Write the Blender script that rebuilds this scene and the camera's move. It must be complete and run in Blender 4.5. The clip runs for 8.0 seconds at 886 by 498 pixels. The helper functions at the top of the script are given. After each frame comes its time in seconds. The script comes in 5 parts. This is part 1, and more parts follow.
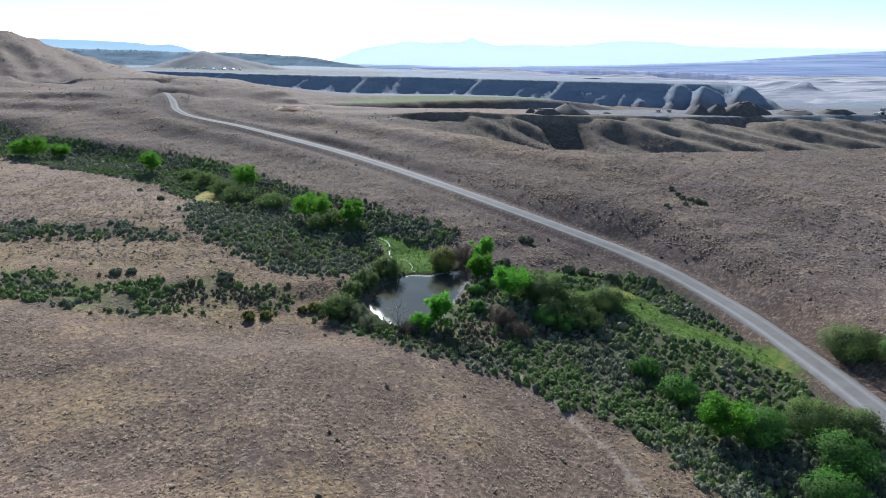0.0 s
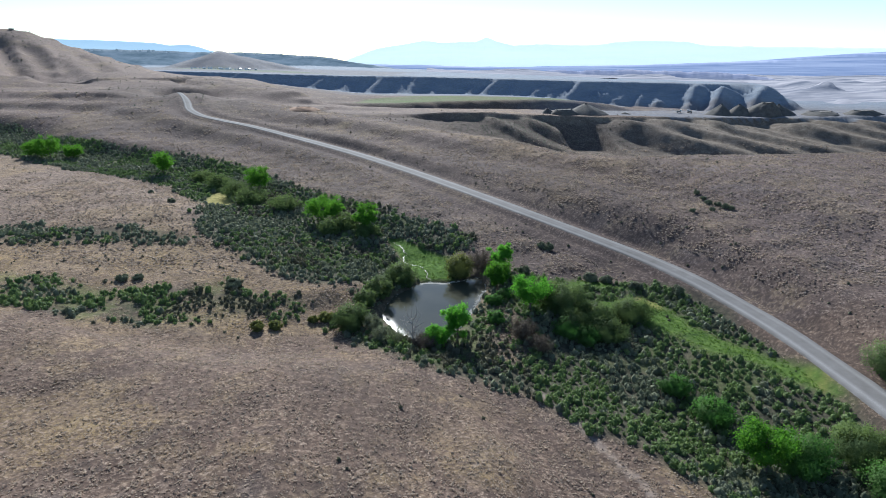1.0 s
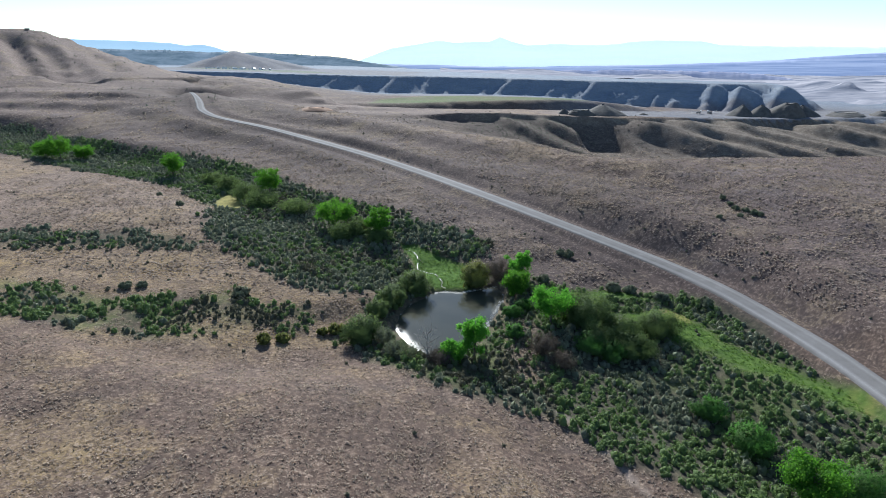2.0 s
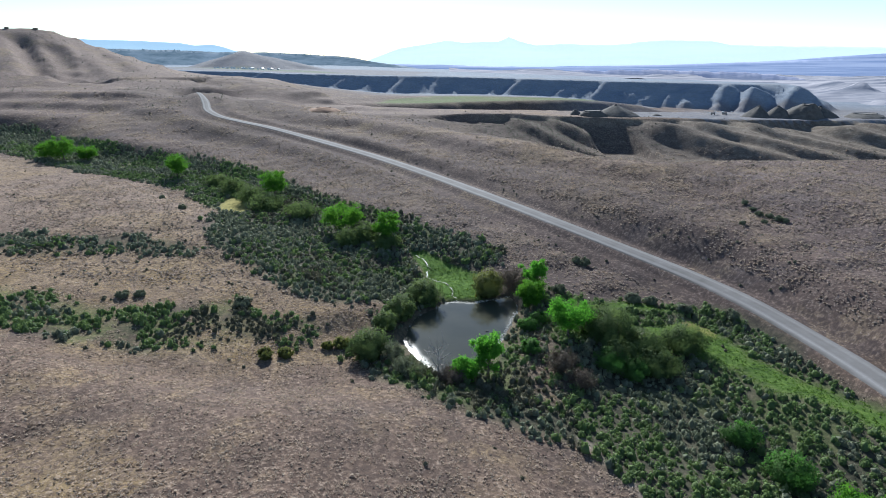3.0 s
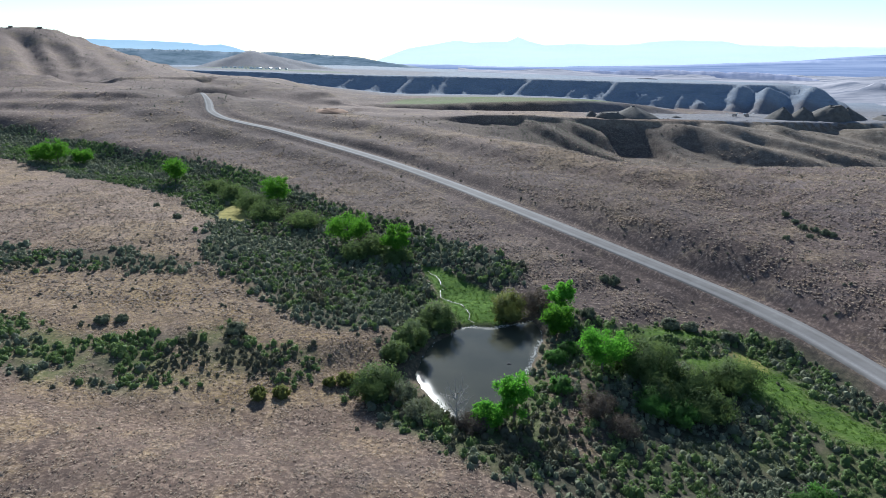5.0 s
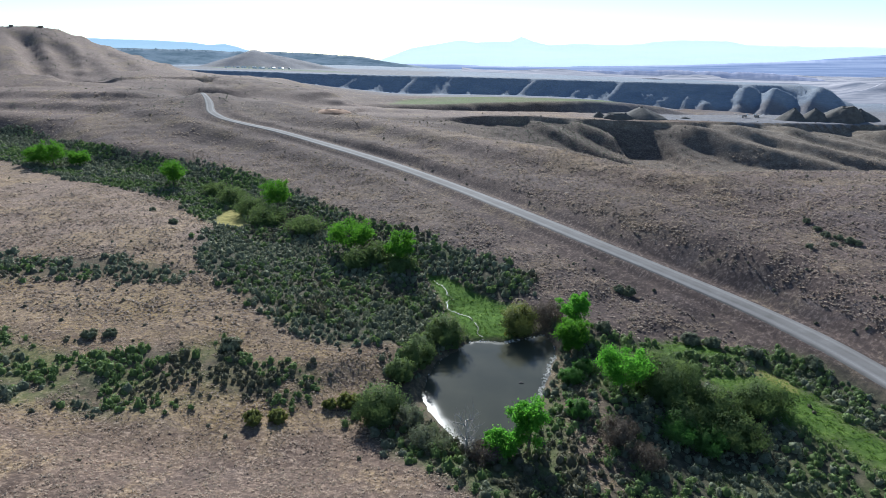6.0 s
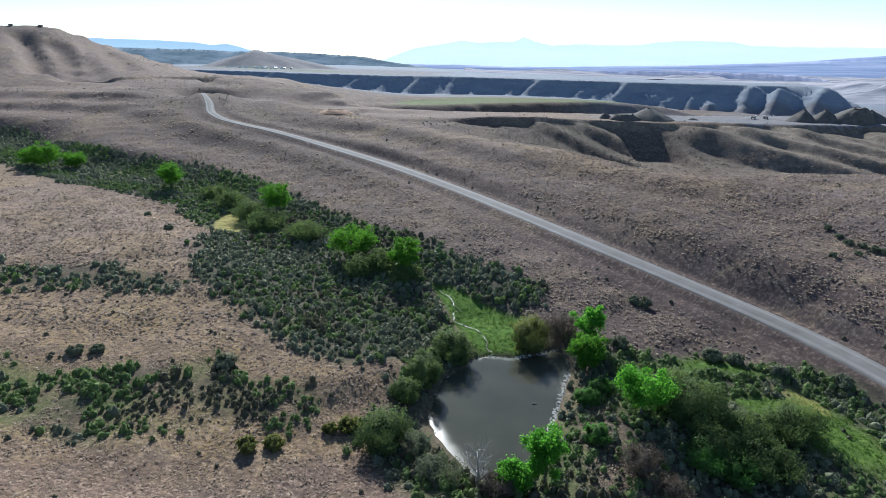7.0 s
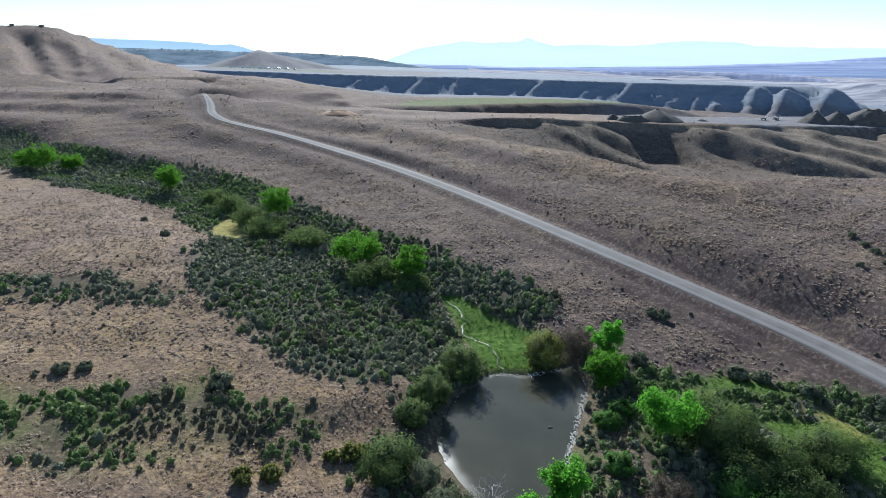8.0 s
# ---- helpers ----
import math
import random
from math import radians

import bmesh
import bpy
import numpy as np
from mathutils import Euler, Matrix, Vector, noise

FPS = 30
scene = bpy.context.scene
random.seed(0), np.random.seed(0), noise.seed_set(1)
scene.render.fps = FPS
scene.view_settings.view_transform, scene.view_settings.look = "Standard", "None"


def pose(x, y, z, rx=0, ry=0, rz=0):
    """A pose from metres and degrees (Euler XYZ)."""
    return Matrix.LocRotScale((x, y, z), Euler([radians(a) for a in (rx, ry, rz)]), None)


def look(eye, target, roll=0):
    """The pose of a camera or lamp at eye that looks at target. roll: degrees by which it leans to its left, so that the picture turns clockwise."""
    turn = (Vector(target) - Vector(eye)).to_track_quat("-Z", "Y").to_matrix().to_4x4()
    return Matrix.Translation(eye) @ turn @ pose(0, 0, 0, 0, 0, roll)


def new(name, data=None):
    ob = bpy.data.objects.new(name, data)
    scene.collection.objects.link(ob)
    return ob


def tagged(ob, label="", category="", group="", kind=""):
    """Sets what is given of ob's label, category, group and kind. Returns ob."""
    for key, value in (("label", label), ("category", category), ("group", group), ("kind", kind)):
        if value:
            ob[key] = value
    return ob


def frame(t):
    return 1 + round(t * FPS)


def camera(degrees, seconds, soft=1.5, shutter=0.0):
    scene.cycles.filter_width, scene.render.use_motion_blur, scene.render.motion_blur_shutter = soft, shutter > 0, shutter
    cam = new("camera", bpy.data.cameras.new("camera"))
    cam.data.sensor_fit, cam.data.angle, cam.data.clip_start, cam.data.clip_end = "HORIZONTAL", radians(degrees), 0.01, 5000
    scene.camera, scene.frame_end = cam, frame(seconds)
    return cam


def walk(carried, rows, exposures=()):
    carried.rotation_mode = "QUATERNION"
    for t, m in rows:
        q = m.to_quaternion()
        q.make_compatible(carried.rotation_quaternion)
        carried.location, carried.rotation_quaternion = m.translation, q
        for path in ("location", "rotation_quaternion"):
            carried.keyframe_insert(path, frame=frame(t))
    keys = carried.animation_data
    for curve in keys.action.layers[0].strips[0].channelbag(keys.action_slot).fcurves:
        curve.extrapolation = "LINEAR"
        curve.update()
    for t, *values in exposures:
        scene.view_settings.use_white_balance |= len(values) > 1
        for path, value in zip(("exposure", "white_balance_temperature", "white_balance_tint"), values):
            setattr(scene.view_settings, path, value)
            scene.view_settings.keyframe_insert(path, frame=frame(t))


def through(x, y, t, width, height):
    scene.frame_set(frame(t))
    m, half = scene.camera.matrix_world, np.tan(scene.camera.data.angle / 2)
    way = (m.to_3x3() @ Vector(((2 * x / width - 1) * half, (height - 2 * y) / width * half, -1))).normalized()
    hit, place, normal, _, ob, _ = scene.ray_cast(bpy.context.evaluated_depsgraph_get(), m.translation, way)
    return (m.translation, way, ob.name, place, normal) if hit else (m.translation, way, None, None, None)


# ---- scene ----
# ---- camera and its walk ----
cam = camera(73.3, 8.0, soft=0.65)
METRES, EYE, TILT, LEAN, TURN = 40.0, 38.48, 0.5, 3.6, 0.0
ROWS = [
    (0.0, 0.0, 0.0, 0.0, 1.16, -17.97, -3.59),
    (0.5, -0.0076, 0.0582, -0.0024, 1.85, -18.02, -3.56),
    (1.0, -0.0156, 0.1144, -0.0051, 2.53, -18.06, -3.54),
    (1.5, -0.0254, 0.1759, -0.0077, 3.21, -18.11, -3.52),
    (3.0, -0.059, 0.3598, -0.016, 4.54, -18.19, -3.52),
    (3.5, -0.0713, 0.4244, -0.0188, 4.82, -18.22, -3.52),
    (4.0, -0.0853, 0.4895, -0.0219, 5.0, -18.23, -3.55),
    (4.5, -0.0991, 0.5543, -0.0246, 5.16, -18.23, -3.56),
    (6.0, -0.14, 0.7432, -0.0311, 5.63, -18.27, -3.61),
    (6.5, -0.1555, 0.8054, -0.0334, 5.75, -18.28, -3.65),
    (7.0, -0.17, 0.8618, -0.0357, 5.84, -18.27, -3.67),
    (7.5, -0.1855, 0.9215, -0.0379, 5.94, -18.27, -3.68),
    (8.0, -0.2006, 0.9781, -0.0404, 6.14, -18.26, -3.67),
]
walk(cam, [(t, pose(0, 0, EYE, TILT, LEAN, TURN) @ pose(METRES * x, METRES * y, METRES * z, 90 + pitch, roll, yaw)) for t, x, y, z, yaw, pitch, roll in ROWS],
     exposures=[(0.0, 0.41, 6030, 7), (8.0, 0.41, 6030, 7)])

# ---- daylight: a sun ahead of the camera, a little to its left, and a hazy sky ----
SUN_AZ, SUN_EL = -12.0, 29.5
world = bpy.data.worlds.new("sky")
scene.world = world
world.use_nodes = True
wn, wl = world.node_tree.nodes, world.node_tree.links
wn.clear()
sky = wn.new("ShaderNodeTexSky")
sky.sky_type, sky.sun_disc = "NISHITA", False
sky.sun_elevation, sky.sun_rotation = radians(SUN_EL), radians(SUN_AZ)
sky.altitude, sky.air_density, sky.dust_density, sky.ozone_density = 1500, 1.0, 0.35, 1.4
back = wn.new("ShaderNodeBackground")
back.inputs["Strength"].default_value = 0.102
wo = wn.new("ShaderNodeOutputWorld")
wl.new(sky.outputs[0], back.inputs["Color"])
wl.new(back.outputs[0], wo.inputs["Surface"])

sun_data = bpy.data.lights.new("sun", "SUN")
sun_data.energy, sun_data.angle, sun_data.color = 5.7, radians(0.6), (1.0, 0.98, 0.945)
sun = new("sun", sun_data)
sa, se = radians(SUN_AZ), radians(SUN_EL)
sun_way = Vector((math.sin(sa) * math.cos(se), math.cos(sa) * math.cos(se), math.sin(se)))
sun.matrix_world = look(sun_way * 300, (0, 0, 0))


# ---- materials ----
class Mat:
    """Small wrapper round a node material."""

    def __init__(self, name, rough=0.9, spec=0.15):
        self.m = bpy.data.materials.new(name)
        self.m.use_nodes = True
        self.t = self.m.node_tree
        self.n, self.l = self.t.nodes, self.t.links
        self.b = self.n["Principled BSDF"]
        self.b.inputs["Roughness"].default_value = rough
        self.b.inputs["Specular IOR Level"].default_value = spec

    def node(self, kind, **values):
        nd = self.n.new(kind)
        for k, v in values.items():
            nd.inputs[k.replace("_", " ")].default_value = v
        return nd

    def where(self, sx=1.0, sy=1.0, sz=1.0):
        g = self.n.new("ShaderNodeNewGeometry")
        mp = self.n.new("ShaderNodeMapping")
        mp.inputs["Scale"].default_value = (sx, sy, sz)
        self.l.new(g.outputs["Position"], mp.inputs["Vector"])
        return mp.outputs[0]

    def noise(self, scale, detail=4.0, rough=0.55, at=None, distort=0.0):
        nd = self.node("ShaderNodeTexNoise", Scale=scale, Detail=detail, Roughness=rough, Distortion=distort)
        self.l.new(at if at is not None else self.where(), nd.inputs["Vector"])
        return nd.outputs[0]

    def warped(self, scale, amount):
        """The place, pushed about by noise, so that cells come out uneven."""
        nd = self.node("ShaderNodeTexNoise", Scale=scale, Detail=2.0)
        at = self.where()
        self.l.new(at, nd.inputs["Vector"])
        push = self.n.new("ShaderNodeVectorMath")
        push.operation = "MULTIPLY_ADD"
        push.inputs[1].default_value = (amount, amount, amount)
        self.l.new(nd.outputs["Color"], push.inputs[0])
        self.l.new(at, push.inputs[2])
        return push.outputs[0]

    def ramp(self, fac, *stops):
        nd = self.n.new("ShaderNodeValToRGB")
        el = nd.color_ramp.elements
        while len(el) < len(stops):
            el.new(0.5)
        for e, (p, c) in zip(el, stops):
            e.position, e.color = p, (*c, 1) if not isinstance(c, float) else (c, c, c, 1)
        self.l.new(fac, nd.inputs[0])
        return nd.outputs[0]

    def mix(self, fac, a, b, blend="MIX"):
        nd = self.n.new("ShaderNodeMix")
        nd.data_type, nd.blend_type = "RGBA", blend
        for sock, v in ((nd.inputs[0], fac), (nd.inputs[6], a), (nd.inputs[7], b)):
            if isinstance(v, tuple):
                sock.default_value = (*v, 1)
            elif isinstance(v, float):
                sock.default_value = v
            else:
                self.l.new(v, sock)
        return nd.outputs[2]

    def times(self, a, b):
        nd = self.n.new("ShaderNodeMath")
        nd.operation = "MULTIPLY"
        for sock, v in zip(nd.inputs, (a, b)):
            if isinstance(v, float):
                sock.default_value = v
            else:
                self.l.new(v, sock)
        return nd.outputs[0]

    def attr(self, name):
        nd = self.n.new("ShaderNodeAttribute")
        nd.attribute_name = name
        return nd.outputs["Fac"]

    def color(self, out):
        self.l.new(out, self.b.inputs["Base Color"])

    def bump(self, height, strength=0.5, dist=0.1):
        nd = self.node("ShaderNodeBump", Strength=strength, Distance=dist)
        self.l.new(height, nd.inputs["Height"])
        self.l.new(nd.outputs[0], self.b.inputs["Normal"])


def soil_material():
    m = Mat("dry_rangeland", 0.95, 0.08)
    big = m.noise(0.018, 5, 0.6)
    mid = m.noise(0.11, 5, 0.65)
    fine = m.noise(1.3, 4, 0.7)
    grit = m.noise(6.0, 3, 0.7)
    soil = m.ramp(mid, (0.30, (0.076, 0.049, 0.038)), (0.50, (0.131, 0.085, 0.064)), (0.72, (0.228, 0.150, 0.106)))
    pale = m.ramp(fine, (0.36, (0.034, 0.025, 0.022)), (0.51, (0.147, 0.100, 0.076)), (0.66, (0.440, 0.318, 0.228)))
    c = m.mix(0.55, soil, pale)
    c = m.mix(m.ramp(big, (0.45, 0.0), (0.62, 0.4)), c, m.mix(0.5, pale, (0.34, 0.235, 0.185)))
    c = m.mix(m.ramp(m.noise(0.09, 4, 0.6, None, 0.6), (0.56, 0.0), (0.66, 0.55)), c, m.mix(0.5, pale, (0.185, 0.165, 0.160)))
    # pale: tan soil, and slopes lightened in colour for sun and haze
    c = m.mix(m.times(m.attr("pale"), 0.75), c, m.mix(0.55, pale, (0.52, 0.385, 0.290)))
    straw = m.times(m.ramp(m.noise(0.075, 4, 0.65), (0.52, 0.0), (0.64, 0.8)), m.ramp(fine, (0.40, 0.15), (0.6, 1.0)))
    c = m.mix(straw, c, (0.42, 0.30, 0.15))
    tuss = m.ramp(m.noise(2.0, 4, 0.75, m.where(0.8, 1.2, 1)), (0.40, 0.0), (0.58, 1.0))
    c = m.mix(m.times(m.attr("straw"), m.times(tuss, 0.9)), c, m.mix(m.ramp(mid, (0.35, 0.0), (0.65, 1.0)), (0.43, 0.295, 0.115), (0.42, 0.305, 0.175)))
    # blue-grey shale, with the mesa's blue air haze mixed into its colour
    hazy_shale = m.noise(0.035, 6, 0.7, m.where(1, 1, 4))
    far = m.ramp(hazy_shale, (0.34, (0.240, 0.300, 0.385)), (0.52, (0.300, 0.355, 0.430)), (0.70, (0.370, 0.410, 0.460)))
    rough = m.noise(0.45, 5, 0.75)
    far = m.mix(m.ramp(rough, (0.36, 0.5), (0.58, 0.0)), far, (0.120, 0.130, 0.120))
    olive = m.ramp(m.noise(0.3, 5, 0.7), (0.34, (0.150, 0.132, 0.100)), (0.55, (0.290, 0.255, 0.195)), (0.72, (0.430, 0.380, 0.295)))
    c = m.mix(m.attr("olive"), c, olive)
    c = m.mix(m.ramp(rough, (0.38, 0.45), (0.56, 0.0)), c, m.mix(0.5, soil, (0.075, 0.066, 0.056)))
    fleck = m.noise(2.6, 5, 0.72, m.warped(1.7, 0.35))
    speck = m.noise(7.5, 3, 0.7)
    patch = m.noise(0.16, 4, 0.65)
    tufty = m.mix(m.attr("scrub"), m.ramp(patch, (0.36, 0.35), (0.60, 1.0)), (1.0, 1.0, 1.0))
    c = m.mix(m.times(m.ramp(fleck, (0.38, 1.0), (0.475, 0.0)), m.times(tufty, 0.85)), c, m.mix(0.25, (0.050, 0.038, 0.032), soil))
    bright = m.ramp(m.noise(0.3, 4, 0.65), (0.38, 0.25), (0.60, 1.0))
    c = m.mix(m.times(m.ramp(fleck, (0.535, 0.0), (0.62, 0.9)), bright), c, (0.50, 0.375, 0.280))
    c = m.mix(m.ramp(speck, (0.34, 0.7), (0.44, 0.0)), c, (0.055, 0.043, 0.036))
    c = m.mix(m.times(m.attr("scrub"), m.ramp(fine, (0.42, 0.95), (0.57, 0.30))), c, m.mix(0.3, (0.058, 0.047, 0.045), soil))
    # greyer soil, with the blue haze over the slopes tinted in
    c = m.mix(m.attr("grey"), c, m.mix(1.0, c, (0.84, 0.91, 1.10), "MULTIPLY"))
    c = m.mix(m.attr("hazy_clay"), c, far)
    c = m.mix(m.ramp(grit, (0.35, 0.45), (0.6, 0.0)), c, (0.11, 0.085, 0.07))
    under = m.ramp(m.noise(0.9, 4, 0.7), (0.35, (0.040, 0.042, 0.030)), (0.55, (0.085, 0.080, 0.055)), (0.75, (0.150, 0.125, 0.085)))
    c = m.mix(m.attr("brush"), c, under)
    lush = m.ramp(m.noise(0.8, 4, 0.7), (0.32, (0.042, 0.092, 0.016)), (0.55, (0.088, 0.165, 0.028)), (0.75, (0.160, 0.235, 0.048)))
    c = m.mix(m.attr("lush"), c, lush)
    gold = m.ramp(m.noise(0.7, 4, 0.7), (0.35, (0.22, 0.20, 0.06)), (0.65, (0.42, 0.36, 0.12)))
    c = m.mix(m.attr("gold"), c, gold)
    c = m.mix(m.attr("track"), c, (0.40, 0.33, 0.28))
    m.color(c)
    m.bump(m.mix(0.5, fleck, m.mix(0.5, speck, grit)), 0.8, 0.22)
    return m.m


def gravel_material():
    m = Mat("grey_gravel", 0.9, 0.15)
    a = m.noise(0.35, 4, 0.6)
    b = m.noise(5.0, 3, 0.7)
    c = m.ramp(a, (0.3, (0.115, 0.108, 0.102)), (0.6, (0.165, 0.158, 0.152)), (0.8, (0.225, 0.217, 0.208)))
    c = m.mix(m.attr("rut"), c, (0.36, 0.352, 0.348))
    c = m.mix(m.ramp(b, (0.35, 0.4), (0.6, 0.0)), c, (0.17, 0.155, 0.14))
    m.color(c)
    m.bump(b, 0.4, 0.05)
    return m.m


def leaf_material(name, dark, light, through, glow=0.45, rough=0.7):
    """Foliage that lets light through."""
    m = Mat(name, rough, 0.08)
    g = m.n.new("ShaderNodeNewGeometry")
    rnd = g.outputs["Random Per Island"]
    big = m.noise(0.5, 3, 0.6)
    c = m.mix(rnd, dark, light)
    c = m.mix(m.ramp(big, (0.4, 0.0), (0.65, 0.5)), c, light)
    m.color(c)
    tr = m.n.new("ShaderNodeBsdfTranslucent")
    m.l.new(m.mix(rnd, tuple(v * 0.7 for v in through), through), tr.inputs["Color"])
    mx = m.n.new("ShaderNodeMixShader")
    mx.inputs[0].default_value = glow
    m.l.new(m.b.outputs[0], mx.inputs[1])
    m.l.new(tr.outputs[0], mx.inputs[2])
    m.l.new(mx.outputs[0], m.n["Material Output"].inputs["Surface"])
    return m.m


def bark_material(name, a, b):
    m = Mat(name, 0.9, 0.1)
    m.color(m.ramp(m.noise(3.0, 5, 0.7, m.where(1, 1, 0.25)), (0.3, a), (0.7, b)))
    m.bump(m.noise(8.0, 3, 0.6, m.where(1, 1, 0.2)), 0.5, 0.05)
    return m.m


def water_material(name="pond_water", gloss=0.03):
    m = Mat(name, gloss, 0.5)
    m.b.inputs["IOR"].default_value = 1.33
    m.color(m.ramp(m.noise(0.12, 3), (0.35, (0.054, 0.055, 0.040)), (0.7, (0.078, 0.076, 0.054))))
    wind = m.noise(0.16, 3, 0.6, m.where(1, 0.5, 1), 0.5)
    calm = m.ramp(wind, (0.38, gloss), (0.66, gloss + 0.03))
    m.l.new(m.mix(m.attr("ruffled"), calm, (0.25, 0.25, 0.25)), m.b.inputs["Roughness"])
    r = m.noise(1.6, 3, 0.6, m.where(1, 0.6, 1), 0.4)
    m.bump(m.mix(0.3, r, m.noise(7.0, 2, 0.6)), 0.06, 0.05)
    return m.m


def rock_material(name, lo, hi):
    m = Mat(name, 0.85, 0.2)
    m.color(m.ramp(m.noise(2.0, 4, 0.7), (0.3, lo), (0.7, hi)))
    m.bump(m.noise(9.0, 3), 0.5, 0.04)
    return m.m


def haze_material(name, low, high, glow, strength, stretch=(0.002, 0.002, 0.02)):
    """Far country; the pale lit air before it is put in as colour and glow."""
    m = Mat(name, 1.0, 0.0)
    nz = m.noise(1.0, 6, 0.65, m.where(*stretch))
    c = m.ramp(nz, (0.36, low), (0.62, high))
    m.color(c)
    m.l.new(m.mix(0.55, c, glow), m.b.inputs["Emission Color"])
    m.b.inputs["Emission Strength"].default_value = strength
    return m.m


def plain_material(name, a, b, rough=0.8, scale=1.5):
    m = Mat(name, rough, 0.2)
    m.color(m.ramp(m.noise(scale, 4, 0.6), (0.3, a), (0.7, b)))
    return m.m


SOIL = soil_material()
GRAVEL = gravel_material()
WATER = water_material()
RUNNEL = water_material("rippled_stream_water", 0.40)
LIME = leaf_material("lime_green_leaves", (0.045, 0.140, 0.020), (0.125, 0.305, 0.045), (0.22, 0.60, 0.06), 0.5)
COTTONWOOD = leaf_material("cottonwood_leaves", (0.030, 0.090, 0.016), (0.095, 0.225, 0.030), (0.18, 0.45, 0.040), 0.42)
WILLOW = leaf_material("willow_leaves", (0.076, 0.118, 0.045), (0.122, 0.174, 0.068), (0.19, 0.27, 0.085), 0.42)
WILLOW_YELLOW = leaf_material("young_willow_leaves", (0.110, 0.130, 0.040), (0.200, 0.215, 0.080), (0.24, 0.27, 0.06), 0.4)
WILLOW_GREEN = leaf_material("green_willow_leaves", (0.058, 0.112, 0.030), (0.115, 0.205, 0.062), (0.12, 0.33, 0.055), 0.42)
TWIGS = leaf_material("brown_twigs", (0.075, 0.060, 0.050), (0.175, 0.142, 0.112), (0.12, 0.095, 0.065), 0.25)
SILVER = leaf_material("silvery_leaves", (0.120, 0.135, 0.090), (0.240, 0.255, 0.180), (0.22, 0.26, 0.12), 0.35)
SAGE = leaf_material("sagebrush_leaves", (0.096, 0.116, 0.076), (0.232, 0.252, 0.172), (0.19, 0.22, 0.13), 0.3)
SAGE_GREEN = leaf_material("green_brush_leaves", (0.080, 0.128, 0.054), (0.175, 0.235, 0.098), (0.19, 0.29, 0.08), 0.35)
SAGE_DARK = leaf_material("dark_brush_leaves", (0.085, 0.086, 0.058), (0.150, 0.146, 0.100), (0.12, 0.12, 0.065), 0.25)
GRASS = leaf_material("meadow_grass_blades", (0.052, 0.108, 0.018), (0.105, 0.185, 0.030), (0.17, 0.30, 0.04), 0.45)
STRAW = leaf_material("dry_grass_blades", (0.260, 0.205, 0.165), (0.540, 0.440, 0.345), (0.54, 0.44, 0.34), 0.48, 0.8)
BUNCH = leaf_material("grey_bunch_grass", (0.185, 0.150, 0.132), (0.470, 0.390, 0.325), (0.42, 0.35, 0.28), 0.45, 0.8)
TUFT = leaf_material("low_mound_plants", (0.062, 0.054, 0.048), (0.185, 0.155, 0.128), (0.12, 0.10, 0.075), 0.25, 0.85)
BARK = bark_material("cottonwood_bark", (0.085, 0.070, 0.055), (0.20, 0.175, 0.145))
DEADWOOD = bark_material("dead_grey_wood", (0.27, 0.245, 0.22), (0.50, 0.46, 0.42))
STONE = rock_material("pale_shore_stone", (0.48, 0.46, 0.42), (0.75, 0.72, 0.67))
DARK_STONE = rock_material("wet_dark_stone", (0.03, 0.03, 0.03), (0.08, 0.075, 0.07))
ORANGE = plain_material("orange_subsoil", (0.25, 0.145, 0.09), (0.36, 0.225, 0.15), 0.95, 0.5)
SPOIL = plain_material("crushed_gravel_heap", (0.085, 0.080, 0.075), (0.150, 0.140, 0.128), 0.95, 0.6)
STEEL = plain_material("pale_painted_steel", (0.55, 0.55, 0.53), (0.72, 0.72, 0.70), 0.5)
SHED = plain_material("dull_grey_cladding", (0.22, 0.20, 0.19), (0.34, 0.31, 0.29), 0.7)
ROOF = plain_material("pale_metal_roofing", (0.60, 0.60, 0.60), (0.78, 0.78, 0.77), 0.4)
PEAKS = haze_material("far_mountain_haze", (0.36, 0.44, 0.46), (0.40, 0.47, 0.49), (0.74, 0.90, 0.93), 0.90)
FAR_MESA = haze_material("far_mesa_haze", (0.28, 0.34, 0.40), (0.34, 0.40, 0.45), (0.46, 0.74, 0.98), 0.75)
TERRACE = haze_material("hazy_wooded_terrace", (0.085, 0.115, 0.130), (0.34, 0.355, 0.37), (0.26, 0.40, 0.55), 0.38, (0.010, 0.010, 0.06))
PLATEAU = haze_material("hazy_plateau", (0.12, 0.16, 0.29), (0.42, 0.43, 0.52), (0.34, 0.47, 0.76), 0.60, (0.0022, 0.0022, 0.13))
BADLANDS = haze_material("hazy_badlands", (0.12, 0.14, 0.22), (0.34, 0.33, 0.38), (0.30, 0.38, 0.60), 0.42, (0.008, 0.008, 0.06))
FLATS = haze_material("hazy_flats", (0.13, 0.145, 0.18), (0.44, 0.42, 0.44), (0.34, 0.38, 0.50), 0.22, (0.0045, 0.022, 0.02))


